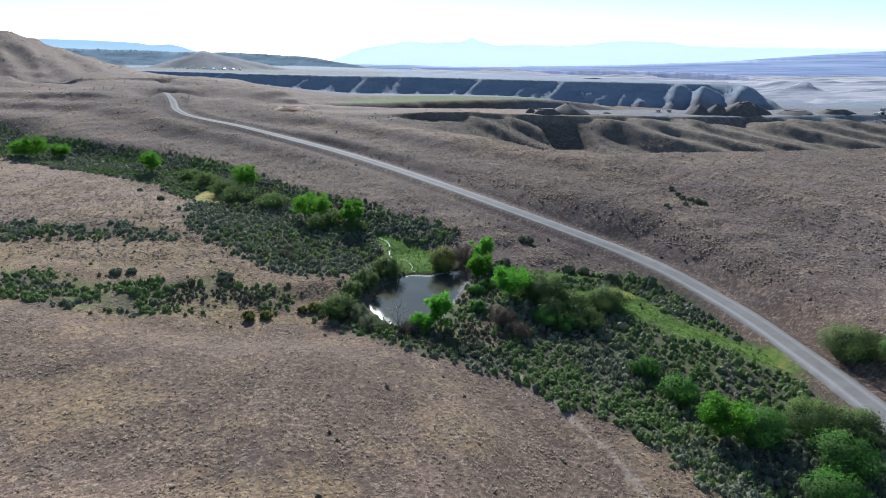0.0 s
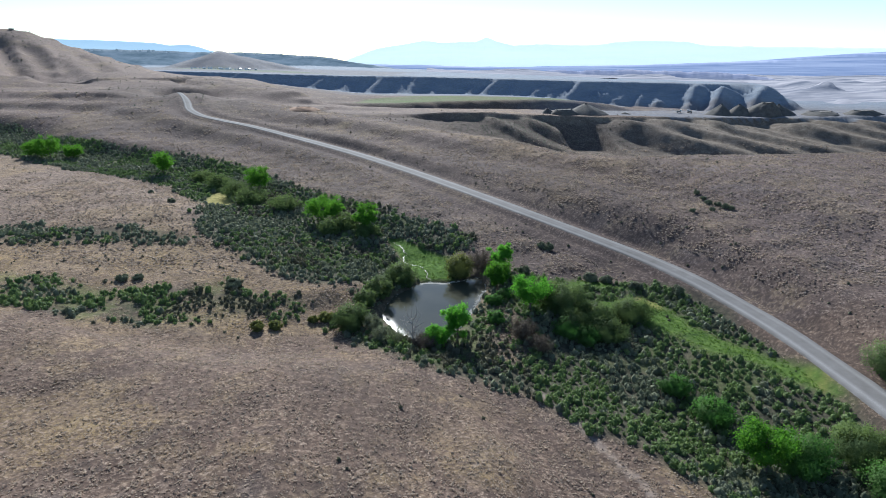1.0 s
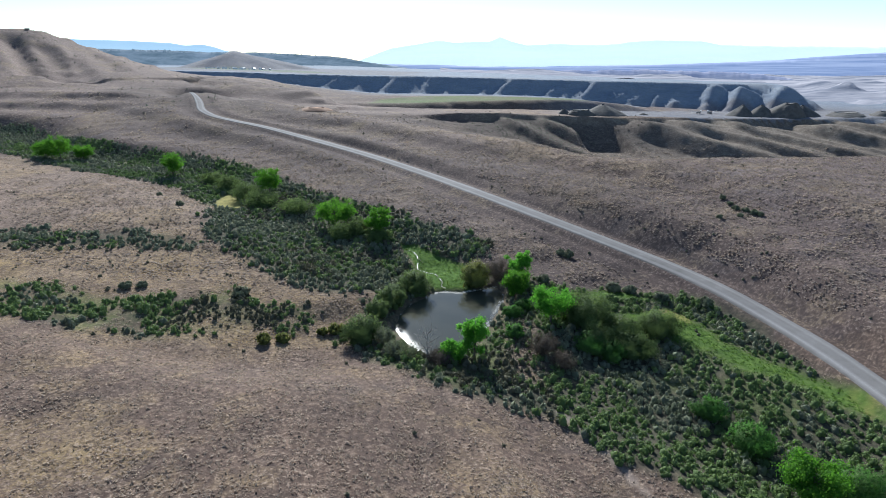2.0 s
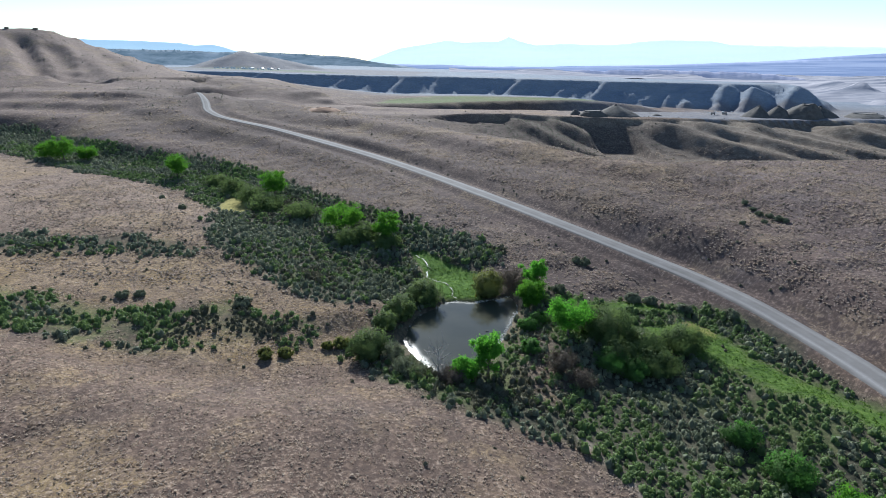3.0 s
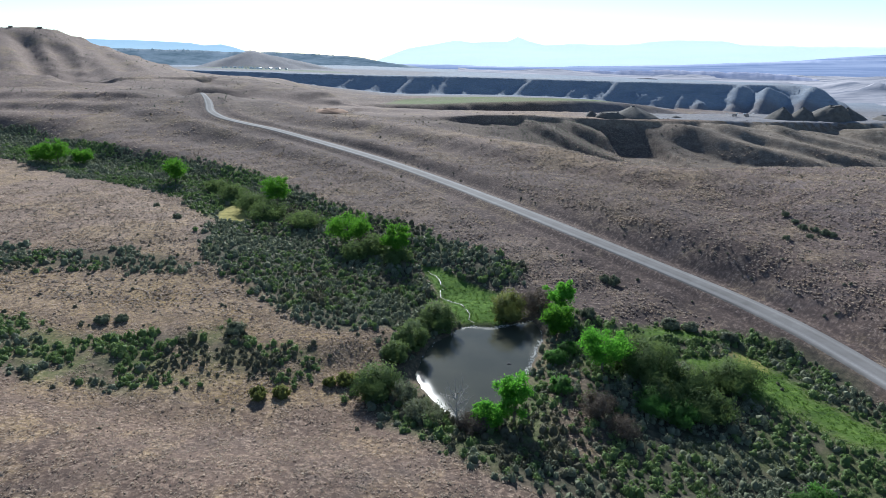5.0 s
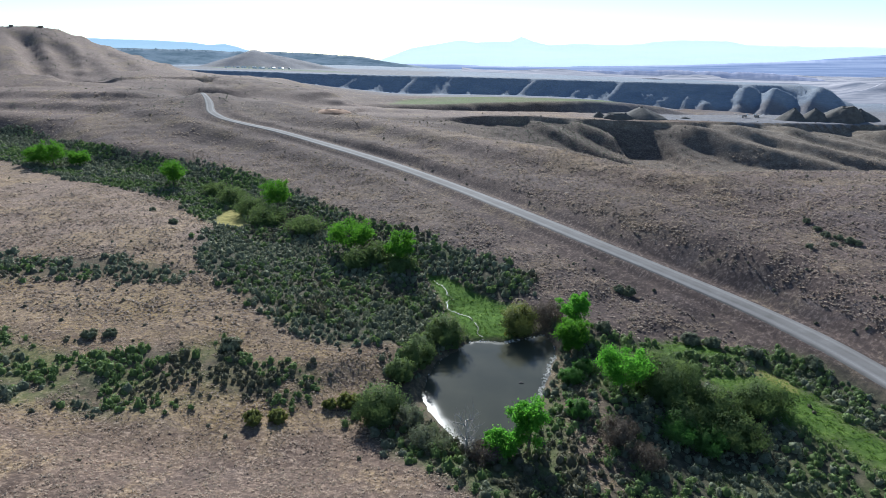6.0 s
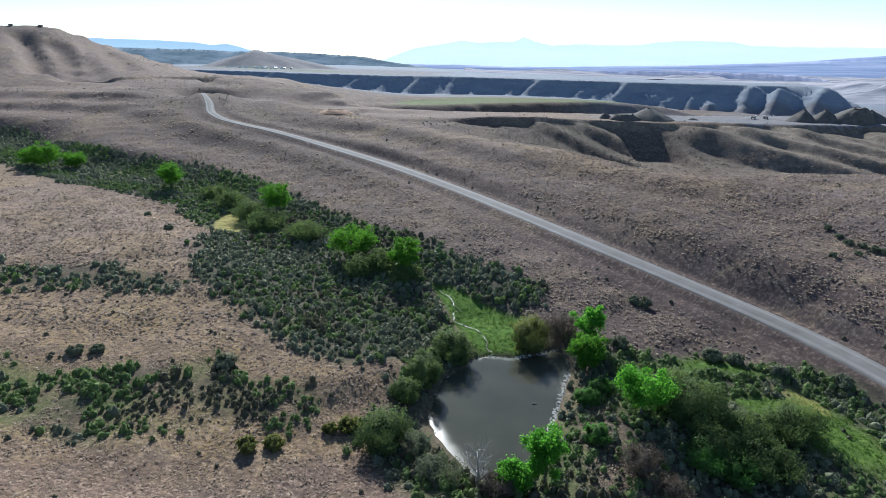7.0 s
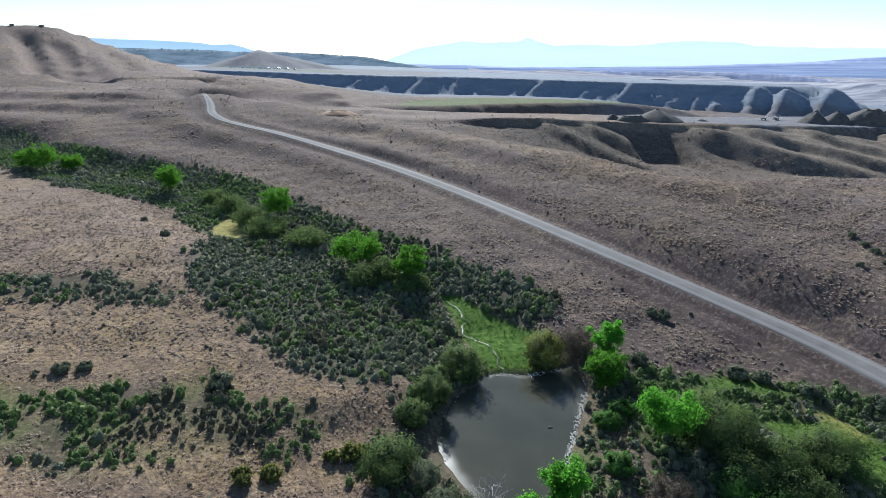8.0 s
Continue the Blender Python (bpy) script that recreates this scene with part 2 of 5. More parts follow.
# ---- lie of the land: named lines with heights, joined by a smooth surface ----
NEAR_LINES = {
    "road": [(-150, 326, 18), (-146, 316, 20), (-143, 300, 24), (-137, 289, 24.4), (-130.5, 279, 23), (-125.3, 270, 21.2), (-121.5, 262.5, 19.8), (-117, 256, 18.8), (-110, 250, 17.4), (-100, 245.5, 16), (-86, 239.5, 14.3), (-65, 227.5, 11.4), (-40, 208, 8.6), (-18, 184, 6.7), (0, 160, 5.5), (13.6, 143.5, 4), (25, 131.4, 2.3), (35.5, 120, 0.6), (41.5, 110.5, -0.3), (45.6, 101, -1.1), (48.4, 91.4, -1.5), (50.2, 81, -1.8), (51.6, 66, -2), (53, 30, -2.4), (54, -60, -3)],
    "draw": [(-230, 235, 16), (-178, 216, 11), (-136, 197, 8.4), (-97, 186, 5.9), (-70, 162, 3.7), (-45, 145, 2.7), (-27, 127, 1.4), (-12, 115, -0.6), (-6, 97, -1.5), (8, 92, -0.4), (20, 84, -2.3), (31, 72, -3.5), (38, 56, -3.8), (43, 30, -4.6), (45, -60, -6)],
    "fore_hill": [(-110, 60, 9), (-66, 66, 6.9), (-38, 57, 5.6), (-20, 50, 5.6), (-4, 55, 2.5), (10, 62, -0.6), (17, 52, -0.8), (24, 44, -0.8)],
    "under": [(-60, -20, 12), (-26, 20, 10.5), (0, 22, 6), (14, 16, 1.5), (24, -30, 0)],
    "hollow": [(-110, 112, 6.7), (-76, 92, 5.2), (-55, 86, 3.9), (-34, 82, 1.3), (-22, 87, 0.1)],
    "spur": [(-190, 190, 11), (-142, 176, 9), (-96, 146, 7.7), (-73, 131, 6.6), (-56, 115, 4.3), (-42, 105, 3), (-27, 99, 2.1)],
    "far_bank": [(-200, 250, 19.2), (-156, 250, 17.8), (-126, 217, 12.9), (-95, 212, 9.9), (-60, 190, 6.8), (-35, 165, 5.5), (-12, 145, 4.3), (3, 133, 2.8), (14, 121, 0.3), (24, 110, -1), (36, 98, -2), (44, 80, -2.2)],
    "slope": [(-60, 243, 13.2), (-20, 208, 9.6), (18, 172, 8.4), (38, 147, 7.2), (55, 132, 5.6), (66, 105, 3), (74, 60, 2)],
    "crest": [(-110, 290, 21.5), (-79, 279, 18.4), (-47, 256, 16.2), (-12, 231, 13.6), (9, 214, 12.8), (27, 196, 11.3), (37, 191, 11), (53, 190, 11), (72, 195, 11), (109, 197, 11.2), (144, 204, 11.4), (190, 200, 12)],
    "right_slope": [(78, 166, 11), (84, 150, 10), (100, 120, 8), (120, 60, 8)],
}
FAR_LINES = {
    "gully": [(-60, 286, 15), (-32, 270, 12), (-8, 258, 9.5), (15, 245, 7), (44, 228, 4), (72, 230, 2.5), (110, 236, 2), (160, 240, 2.5), (260, 230, 5)],
    "slope_foot": [(-20, 286, 11.5), (5, 277, 9.5), (28, 266, 6.5), (48, 254, 3), (80, 260, 1.5), (110, 266, 1), (150, 264, 1), (200, 260, 2), (300, 255, 4)],
    "bench_back": [(-90, 338, 16), (-30, 335, 14), (18, 348, 13), (60, 350, 11.8), (112, 356, 11.4), (180, 366, 11), (300, 370, 11)],
    "field_back": [(-120, 500, 12), (-60, 520, 10.5), (0, 535, 10), (55, 530, 9)],
    "spur_ridge": [(-215, 400, 31), (-168, 386, 28.8), (-140, 376, 25.6), (-109, 362, 22.6), (-92, 350, 19)],
    "left_slope": [(-260, 262, 21.5), (-206, 268, 22.4), (-168, 270, 21.7), (-146, 262, 20)],
    "left_flat": [(-260, 302, 26), (-208, 308, 25.8), (-180, 312, 25.6)],
    "bench_left": [(-290, 290, 26), (-209, 288, 25.5), (-178, 290, 25.5)],
    "hill_foot": [(-330, 250, 27), (-232, 312, 26.5), (-205, 326, 26), (-182, 334, 25.5), (-168, 352, 25.5)],
    "hill_mid": [(-390, 320, 43), (-287, 370, 43), (-262, 392, 39.5), (-240, 412, 35), (-222, 436, 30), (-210, 462, 27)],
    "hill_top": [(-520, 380, 58), (-342, 432, 60.8), (-331, 440, 61.4), (-321, 446, 60.0), (-311, 454, 55.6), (-298, 463, 49.4), (-285, 476, 43), (-271, 490, 36.8), (-254, 500, 31.4), (-243, 506, 29), (-215, 540, 25)],
    "hill_back": [(-480, 620, 30), (-300, 600, 26), (-200, 600, 18), (-110, 610, 6), (0, 640, 0), (110, 640, -6), (250, 640, -18), (500, 600, -20)],
    "mesa_base": [(-500, 660, 26), (-230, 682, 15), (-173, 709, 8), (-125, 729, 2), (-40, 779, -1), (54, 788, -4), (141, 787, -10), (244, 814, -22), (300, 848, -28), (467, 884, -31), (700, 850, -28)],
    "plain": [(560, 1000, -32), (620, 1200, -30), (900, 1100, -24), (900, 700, -15), (500, 400, 2)],
    "behind": [(-500, 100, 22), (-300, -200, 18), (0, -250, 6), (300, -200, 12), (300, 100, 18)],
}
CRISP_LINES = {
    "bench_edge": [(-95, 310, 16.6), (-80, 300, 15.2), (-52, 304, 13.7), (-28, 308, 13.7), (-12, 313, 14.2), (8, 316, 14), (34, 318, 12.6), (68, 313, 12.2), (105, 326, 11.2), (157, 324, 10.8), (205, 331, 11.4), (300, 330, 12)],
    "wash": [(-60, 384, 7), (-28, 396, 5), (22, 416, 3), (66, 430, 0), (130, 440, -4), (250, 450, -10)],
    "field_foot": [(-64, 410, 6), (-50, 422, 4.5), (-18, 446, 3), (60, 485, 1), (92, 500, 0)],
    "field_front": [(-90, 396, 14), (-77, 412, 12.4), (-51, 440, 10.6), (-28, 460, 10.4), (4, 480, 10.1), (52, 500, 10), (84, 515, 8.5), (119, 530, 4.2), (144, 540, -1.8)],
}
POND = np.array([(-9.6, 108.2), (-7, 108.9), (-4.3, 108.4), (-1.4, 110.2), (1.6, 112.2), (3.2, 109.6), (3, 105.6), (1.8, 102), (1.2, 99.5), (-0.1, 93.8), (-2.1, 88.1), (-3.6, 82.8), (-6.6, 81.6), (-9.7, 83.6), (-13, 88.5), (-14.8, 93.2), (-14.4, 98), (-13.4, 101.9), (-11.2, 104.8)])
POND_Z = -0.9
RIM = np.array([(-900, 640), (-320, 733), (-254, 737), (-180, 769), (-80, 833), (35, 869), (117, 892), (194, 909), (299, 954), (377, 980), (461, 998), (490, 1060), (520, 1200), (430, 1500), (-900, 1700)], float)


def sampled(lines, gap):
    out = []
    for row in lines.values():
        for (ax, ay, az), (bx, by, bz) in zip(row, row[1:]):
            n = max(1, int(math.hypot(bx - ax, by - ay) / gap))
            out += [(ax + (bx - ax) * i / n, ay + (by - ay) * i / n, az + (bz - az) * i / n) for i in range(n)]
        out.append(row[-1])
    return np.array(out, float)


SPOTS = np.vstack([sampled(NEAR_LINES, 8), sampled(FAR_LINES, 14), sampled(CRISP_LINES, 5)])
SOFT = np.r_[np.full(len(sampled(NEAR_LINES, 8)), 16.0), np.full(len(sampled(FAR_LINES, 14)), 30.0), np.full(len(sampled(CRISP_LINES, 5)), 14.0)]


def smooth(a, b, v):
    t = np.clip((v - a) / (b - a), 0, 1)
    return t * t * (3 - 2 * t)


def vnoise(x, y, seed=0):
    """Smooth value noise, 0 to 1."""
    xi, yi = np.floor(x).astype(np.int64), np.floor(y).astype(np.int64)
    fx, fy = x - xi, y - yi
    fx, fy = fx * fx * (3 - 2 * fx), fy * fy * (3 - 2 * fy)

    def h(i, j):
        n = (i * 374761393 + j * 668265263 + seed * 974711) & 0x7FFFFFFF
        n = ((n ^ (n >> 13)) * 1274126177) & 0x7FFFFFFF
        return ((n ^ (n >> 16)) & 0xFFFF) / 65535.0

    return (h(xi, yi) * (1 - fx) + h(xi + 1, yi) * fx) * (1 - fy) + (h(xi, yi + 1) * (1 - fx) + h(xi + 1, yi + 1) * fx) * fy


def fbm(x, y, seed=0, octaves=4):
    s = a = 0.0
    k = 1.0
    for i in range(octaves):
        s = s + vnoise(x / k, y / k, seed + i * 7) * k
        a += k
        k *= 0.5
    return s / a


def ridged(x, y, seed=0):
    return 1 - np.abs(2 * fbm(x, y, seed, 3) - 1) * 2.2


def to_line(x, y, row):
    """Distance to a line, its height there, the side (positive: to the right of its run) and the way along it."""
    best = np.full(x.shape, 1e18)
    z, side, run = np.zeros(x.shape), np.zeros(x.shape), np.zeros(x.shape)
    start = 0.0
    for a, b in zip(row, row[1:]):
        vx, vy = b[0] - a[0], b[1] - a[1]
        ln = math.hypot(vx, vy)
        t = np.clip(((x - a[0]) * vx + (y - a[1]) * vy) / ln ** 2, 0, 1)
        dx, dy = x - a[0] - t * vx, y - a[1] - t * vy
        d2 = dx * dx + dy * dy
        near = d2 < best
        best = np.where(near, d2, best)
        if len(a) > 2:
            z = np.where(near, a[2] + t * (b[2] - a[2]), z)
        side = np.where(near, np.sign(dx * vy - dy * vx), side)
        run = np.where(near, start + t * ln, run)
        start += ln
    return np.sqrt(best), z, side, run


def inside(x, y, poly):
    res = np.zeros(x.shape, bool)
    n = len(poly)
    for i in range(n):
        (ax, ay), (bx, by) = poly[i][:2], poly[(i + 1) % n][:2]
        cross = ((ay > y) != (by > y)) & (x < (bx - ax) * (y - ay) / ((by - ay) if by != ay else 1e-9) + ax)
        res ^= cross
    return res


def edge(x, y, poly):
    """Signed distance to a closed outline, negative inside."""
    d = to_line(x, y, np.vstack([poly, poly[:1]]))[0]
    return np.where(inside(x, y, poly), -d, d)


def smooth_road():
    """The road's centre line, rounded through its corners."""
    pts = [Vector(p) for p in NEAR_LINES["road"]]
    out = []
    for i in range(len(pts) - 1):
        p0, p1, p2, p3 = pts[max(i - 1, 0)], pts[i], pts[i + 1], pts[min(i + 2, len(pts) - 1)]
        n = max(2, int((p2 - p1).length / 2.5))
        for j in range(n):
            t = j / n
            out.append(0.5 * (2 * p1 + (p2 - p0) * t + (2 * p0 - 5 * p1 + 4 * p2 - p3) * t * t + (3 * p1 - p0 - 3 * p2 + p3) * t ** 3))
    out.append(pts[-1])
    return np.array([tuple(p) for p in out])


ROAD_LINE = smooth_road()
EDGE = np.array(CRISP_LINES["bench_edge"], float)
BENCH_SPURS = [(4, 2.4), (24, 3.2), (70, 5.6), (88, 6.4), (114, 5.4), (131, 3.6), (150, 5.6), (172, 5.2), (196, 4.8), (226, 5.2), (258, 4.8)]
MESA_SPURS = [(560, 3.0, 2), (640, 3.5, -10), (700, 3.0, 4), (737, 3.6, -6), (772, 3.0, 8), (815, 5.0, -16), (868, 4.6, -14), (905, 2.6, 12), (958, 3.4, 10), (979, 5.2, -14), (1014, 2.6, 14), (1048, 3.8, 6), (1072, 2.6, 14), (1090, 3.2, 8), (1107, 6.0, -16), (1128, 3.0, 12), (1140, 3.4, 10), (1156, 3.4, 12), (1183, 3.6, 14), (1211, 3.8, 16), (1245, 6.5, 30), (1306, 10.0, -6), (1352, 15.0, 4), (1404, 6.0, 8), (1428, 14.0, -4), (1475, 7.0, 10)]
HILL_SIDE = np.array([p[:2] for p in FAR_LINES["hill_foot"]] + [p[:2] for p in FAR_LINES["hill_top"][::-1]], float)
BANK = np.array([(-234, 336, 29.0), (-211, 352, 28.6), (-190, 374, 28.4), (-174, 396, 28.4)], float)
HILL_GULLIES = [([(-332, 425), (-318, 413), (-288, 381), (-253, 343)], 5.4), ([(-306, 421), (-291, 407), (-266, 378), (-230, 335)], 5.0), ([(-272, 402), (-255, 380), (-236, 359), (-220, 341)], 2.6), ([(-278, 440), (-265, 425), (-229, 382)], 1.8), ([(-352, 405), (-318, 372), (-280, 335)], 2.6)]


SCARP = np.array(CRISP_LINES["field_front"], float)
CUT = np.array([(-92, 308, 16.4), (-80, 300, 15.2), (-67, 302, 14.3), (-52, 304, 13.7), (-28, 308, 13.7), (-12, 313, 14.2), (4, 316, 14)], float)
DITCHES = [[(-191, 278), (-170, 282), (-152, 288)]]


def base_land(x, y):
    """The broad surface without relief of its own."""
    z = np.zeros(x.shape)
    for i in range(0, len(x), 20000):
        px, py = x[i:i + 20000, None], y[i:i + 20000, None]
        w = 1.0 / ((px - SPOTS[None, :, 0]) ** 2 + (py - SPOTS[None, :, 1]) ** 2 + SOFT[None]) ** 2
        z[i:i + 20000] = (w * SPOTS[None, :, 2]).sum(1) / w.sum(1)
    return z


def land(x, y):
    """Height of the ground."""
    x, y = np.atleast_1d(np.asarray(x, float)), np.atleast_1d(np.asarray(y, float))
    r = np.hypot(x, y)
    z = np.zeros(x.shape)
    near = r < 1500
    z[near] = base_land(x[near], y[near])
    plain = np.interp(r, [900, 1500, 2500, 3400, 4950], [-28, -22, -14, -25, -40]) + 14 * (fbm(x / 260, y / 260, 5) - 0.5)
    f = smooth(1000, 1400, r)
    z = z * (1 - f) + plain * f
    # rolling relief
    roll = smooth(30, 80, r)
    z += roll * (1.4 * (1 - 0.8 * smooth(160, 250, r)) * (fbm(x / 22, y / 22, 11) - 0.5) + 0.6 * (fbm(x / 4, y / 4, 12) - 0.5))
    # spurs and gullies that fall from the bench
    q = (x > -42) & (x < 330) & (y > 182) & (y < 336)
    if q.any():
        qx, qy = x[q], y[q]
        ey = np.interp(qx, EDGE[:, 0], EDGE[:, 1]) + 2.5 * (vnoise(qx / 9, qx * 0, 23) - 0.5)
        ez = np.interp(qx, EDGE[:, 0], EDGE[:, 2])
        s = ey - qy
        foot = np.interp(qx, [-42, -10, 12, 40], [11, 5.0, 0.5, -2.0])
        rim_y = np.interp(qx, [-47, -12, 9, 27, 37, 53], [256, 231, 214, 196, 191, 190])
        reach = np.minimum(80, ey - rim_y - 3)
        long = np.minimum(54, reach - 14)
        u = qx - 0.62 * s - 0.003 * np.clip(s, 0, 70) ** 2 + 5 * (fbm(qx / 30, qy / 30, 24) - 0.5)
        us = qx - 0.22 * s + 2.5 * (fbm(qx / 11, qy / 11, 27) - 0.5)
        scar = smooth(37, 41, us) * smooth(61, 58, us)
        lip = 0.9 + 0.8 * vnoise(qx / 14, qx * 0, 29) + 1.4 * smooth(12, 0, qx) + 1.6 * smooth(122, 130, qx) * smooth(166, 158, qx)
        t = np.clip(s / long, 0, 1)
        fall = (1 - (1 - t) ** np.interp(qx, [20, 60, 100], [1.3, 1.5, 1.6])) * (1 - scar) + (1 - (1 - np.clip(s / 24, 0, 1)) ** 1.06) * scar
        face = ez - lip * smooth(0, 2.6, s) - (ez - lip - foot) * fall
        ridge = np.zeros(qx.shape)
        for uk, hk in BENCH_SPURS:
            du = u - uk - 2.0 * (vnoise(s / 12, s * 0 + uk, 28) - 0.5)
            ridge = np.maximum(ridge, hk * smooth(-4, 18, s) * smooth(74, 44, s) - np.where(du < 0, 0.52, 0.16) * np.sqrt(du * du + 1.0) + 0.3)
        best = face + ridge * (1 - scar) * smooth(0, 4, s) + 0.9 * (fbm(qx / 6, qy / 6, 25) - 0.5) * smooth(2, 12, s) * (1 - 0.8 * scar)
        f = smooth(-42, -14, qx) * smooth(320, 300, qx) * smooth(-1, 1.5, s) * smooth(reach, reach - 22, s)
        brow = np.interp(qx, [-47, -12, 9, 27, 37, 53, 72, 109, 144, 190], [262, 239, 222, 200, 192, 190, 194, 196, 203, 201]) - 2
        z[q] -= 0.2 * np.clip(qy - brow, 0, 26) * smooth(-20, 15, qx) * smooth(24, 40, s)
        z[q] = z[q] * (1 - f) + best * f
    # cut bank below the stripped strip of the bench
    cd, cz, cs, cr = to_line(x, y, CUT)
    strip = (cd < 34) & (x > -96) & (x < 8) & (y < 352) & (y > 285)
    deep = np.interp(x, [-90, -70, -45, -28, -12, 4], [0.0, 0.6, 1.0, 1.5, 4.4, 4.0])
    z = np.where(strip & (cs < 0), z + (cz - z) * smooth(34, 20, cd) * smooth(-96, -84, x) * smooth(8, 2, x), z)
    under = np.minimum(z, cz - deep * smooth(0, 7.5, cd))
    z = np.where(strip & (cs > 0), z + (under - z) * smooth(22, 12, cd) * smooth(8, -2, x), z)
    lobe = np.hypot((x + 24) / 24, (y - 266) / 13)
    z += 1.5 * smooth(1.0, 0.0, lobe)
    # scarp before the green field
    sd, sz, ss, sr = to_line(x, y, SCARP)
    by = (sd < 60) & (y > 345) & (x < 150)
    start = smooth(-92, -78, x)
    z = np.where(by & (ss < 0), z + start * (sz + 0.4 * (fbm(x / 8, y / 8, 38) - 0.5) - z) * smooth(60, 25, sd), z)
    drop = np.interp(x, [-92, -60, 60, 150], [3.0, 8.5, 10.0, 4.0])
    wear = sd + 3.0 * (vnoise(sr / 7, sr * 0, 39) - 0.5) * smooth(0, 6, sd)
    z = np.where(by & (ss > 0), z + start * (np.minimum(z, sz - drop * smooth(-2, 18, wear)) - z) * smooth(60, 40, sd), z)
    for row in DITCHES:
        dd = to_line(x, y, np.array(row, float))[0]
        z -= 0.3 * smooth(2.2, 0.6, dd)
    # gullied hill: an even fall from its crest to its foot
    hill = inside(x, y, HILL_SIDE)
    if hill.any():
        hx, hy = x[hill], y[hill]
        d1, z1 = to_line(hx, hy, np.array(FAR_LINES["hill_top"], float))[:2]
        d2, z2 = to_line(hx, hy, np.array(FAR_LINES["hill_foot"], float))[:2]
        t = d2 / (d1 + d2 + 1e-6)
        z[hill] = z2 + (z1 - z2) * (0.8 * t + 0.2 * t * t) + 0.9 * (fbm(hx / 14, hy / 14, 36) - 0.5)
    bank_d, bank_z, bank_side, _ = to_line(x, y, BANK)
    z = np.where(bank_d < 9, np.maximum(z, bank_z + 1.3 - 0.8 * np.clip(bank_d - 2.2, 0, None)), z)
    hd = to_line(x, y, np.array(FAR_LINES["hill_top"], float))[0]
    hg = smooth(4, 40, hd) * smooth(150, 90, hd) * (x < -200)
    z += hg * (1.0 * (ridged((x + 0.35 * y) / 40, y / 240, 33) - 0.45) + 0.7 * (ridged((x + 0.35 * y) / 15, y / 60, 34) - 0.4))
    for line, deep in HILL_GULLIES:
        gd, _, _, gr = to_line(x, y, np.array(line, float))
        z -= deep * smooth(11, 0.5, gd + 3 * (fbm(x / 9, y / 9, 37) - 0.5)) * smooth(0, 25, gr)
    # mesa
    s = edge(x, y, RIM)
    far = s < 130
    if far.any():
        xs, ys, ss = x[far], y[far], s[far]
        u = to_line(xs, ys, RIM)[3] + 1.05 * ss + 9 * (fbm(xs / 50, ys / 50, 42) - 0.5)
        top = 18 - 0.031 * np.maximum(xs, -420) + 1.2 * (fbm(xs / 40, ys / 40, 51) - 0.5) - 0.4
        base = z[far]
        down = np.clip(ss + 3 * (vnoise(u / 9, u * 0, 43) - 0.5), 0, None)
        face = top - 2.2 * smooth(0, 4, down) - 0.585 * down + 0.0005 * down ** 2
        fold = np.zeros(face.shape)
        for uk, rise, start in MESA_SPURS:
            du = u - uk - 4 * (vnoise(ss / 16, ss * 0 + uk, 45) - 0.5)
            lean = np.where(du > 0, 0.36, 0.60) * np.sqrt(du * du + 1.5)
            fold = np.maximum(fold, rise * smooth(start, start + 22, down) - lean + 0.6)
        face = np.minimum(face + fold + 1.2 * (fbm(u / 7, ss / 25, 44) - 0.5) * smooth(0, 10, ss), top)
        lift = np.where(ss < 0, top, np.maximum(face, z[far]))
        z[far] = lift
    # lone hill on the mesa
    cd = np.hypot((x + 413) / np.where(x > -413, 1.35, 0.9), y - 1020)
    turn = np.arctan2(y - 1020, x + 413)
    z += 28 * np.clip(1 - cd / (92 + 9 * np.sin(turn * 5 + 0.6) + 5 * np.sin(turn * 9)), 0, 1) ** 1.08
    # road bed, ditch and cut bank
    rd, rz, side, run = to_line(x, y, ROAD_LINE)
    bed = smooth(8.5, 3.9, rd) * (r < 420)
    z = z * (1 - bed) + (rz - 0.08) * bed
    z -= np.where((side > 0) & (r < 420), 0.85 * smooth(2.6, 4.4, rd) * smooth(14, 6, rd), 0)
    uphill = (side < 0) & (r < 420)
    z += np.where(uphill, 0.42 * smooth(4.4, 7.0, rd) * smooth(15, 7.6, rd) * (0.55 + 0.9 * vnoise(run / 11, run * 0, 66)) - 0.35 * smooth(3.5, 4.3, rd) * smooth(5.6, 4.6, rd), 0)
    # pond basin and its dam
    near = r < 200
    if near.any():
        pd = edge(x[near], y[near], POND) + 0.7 * (vnoise(x[near] / 1.3, y[near] / 1.3, 61) - 0.5)
        zz = z[near]
        bank = np.maximum(zz, POND_Z + 0.12 + 0.16 * np.clip(pd, 0, 6))
        zz = np.where(pd > 0, bank * smooth(9, 3, pd) + zz * (1 - smooth(9, 3, pd)), zz)
        dip = smooth(0.5, -1.6, pd)
        zz = zz * (1 - dip) + (POND_Z - 1.1) * dip
        z[near] = zz
    return z


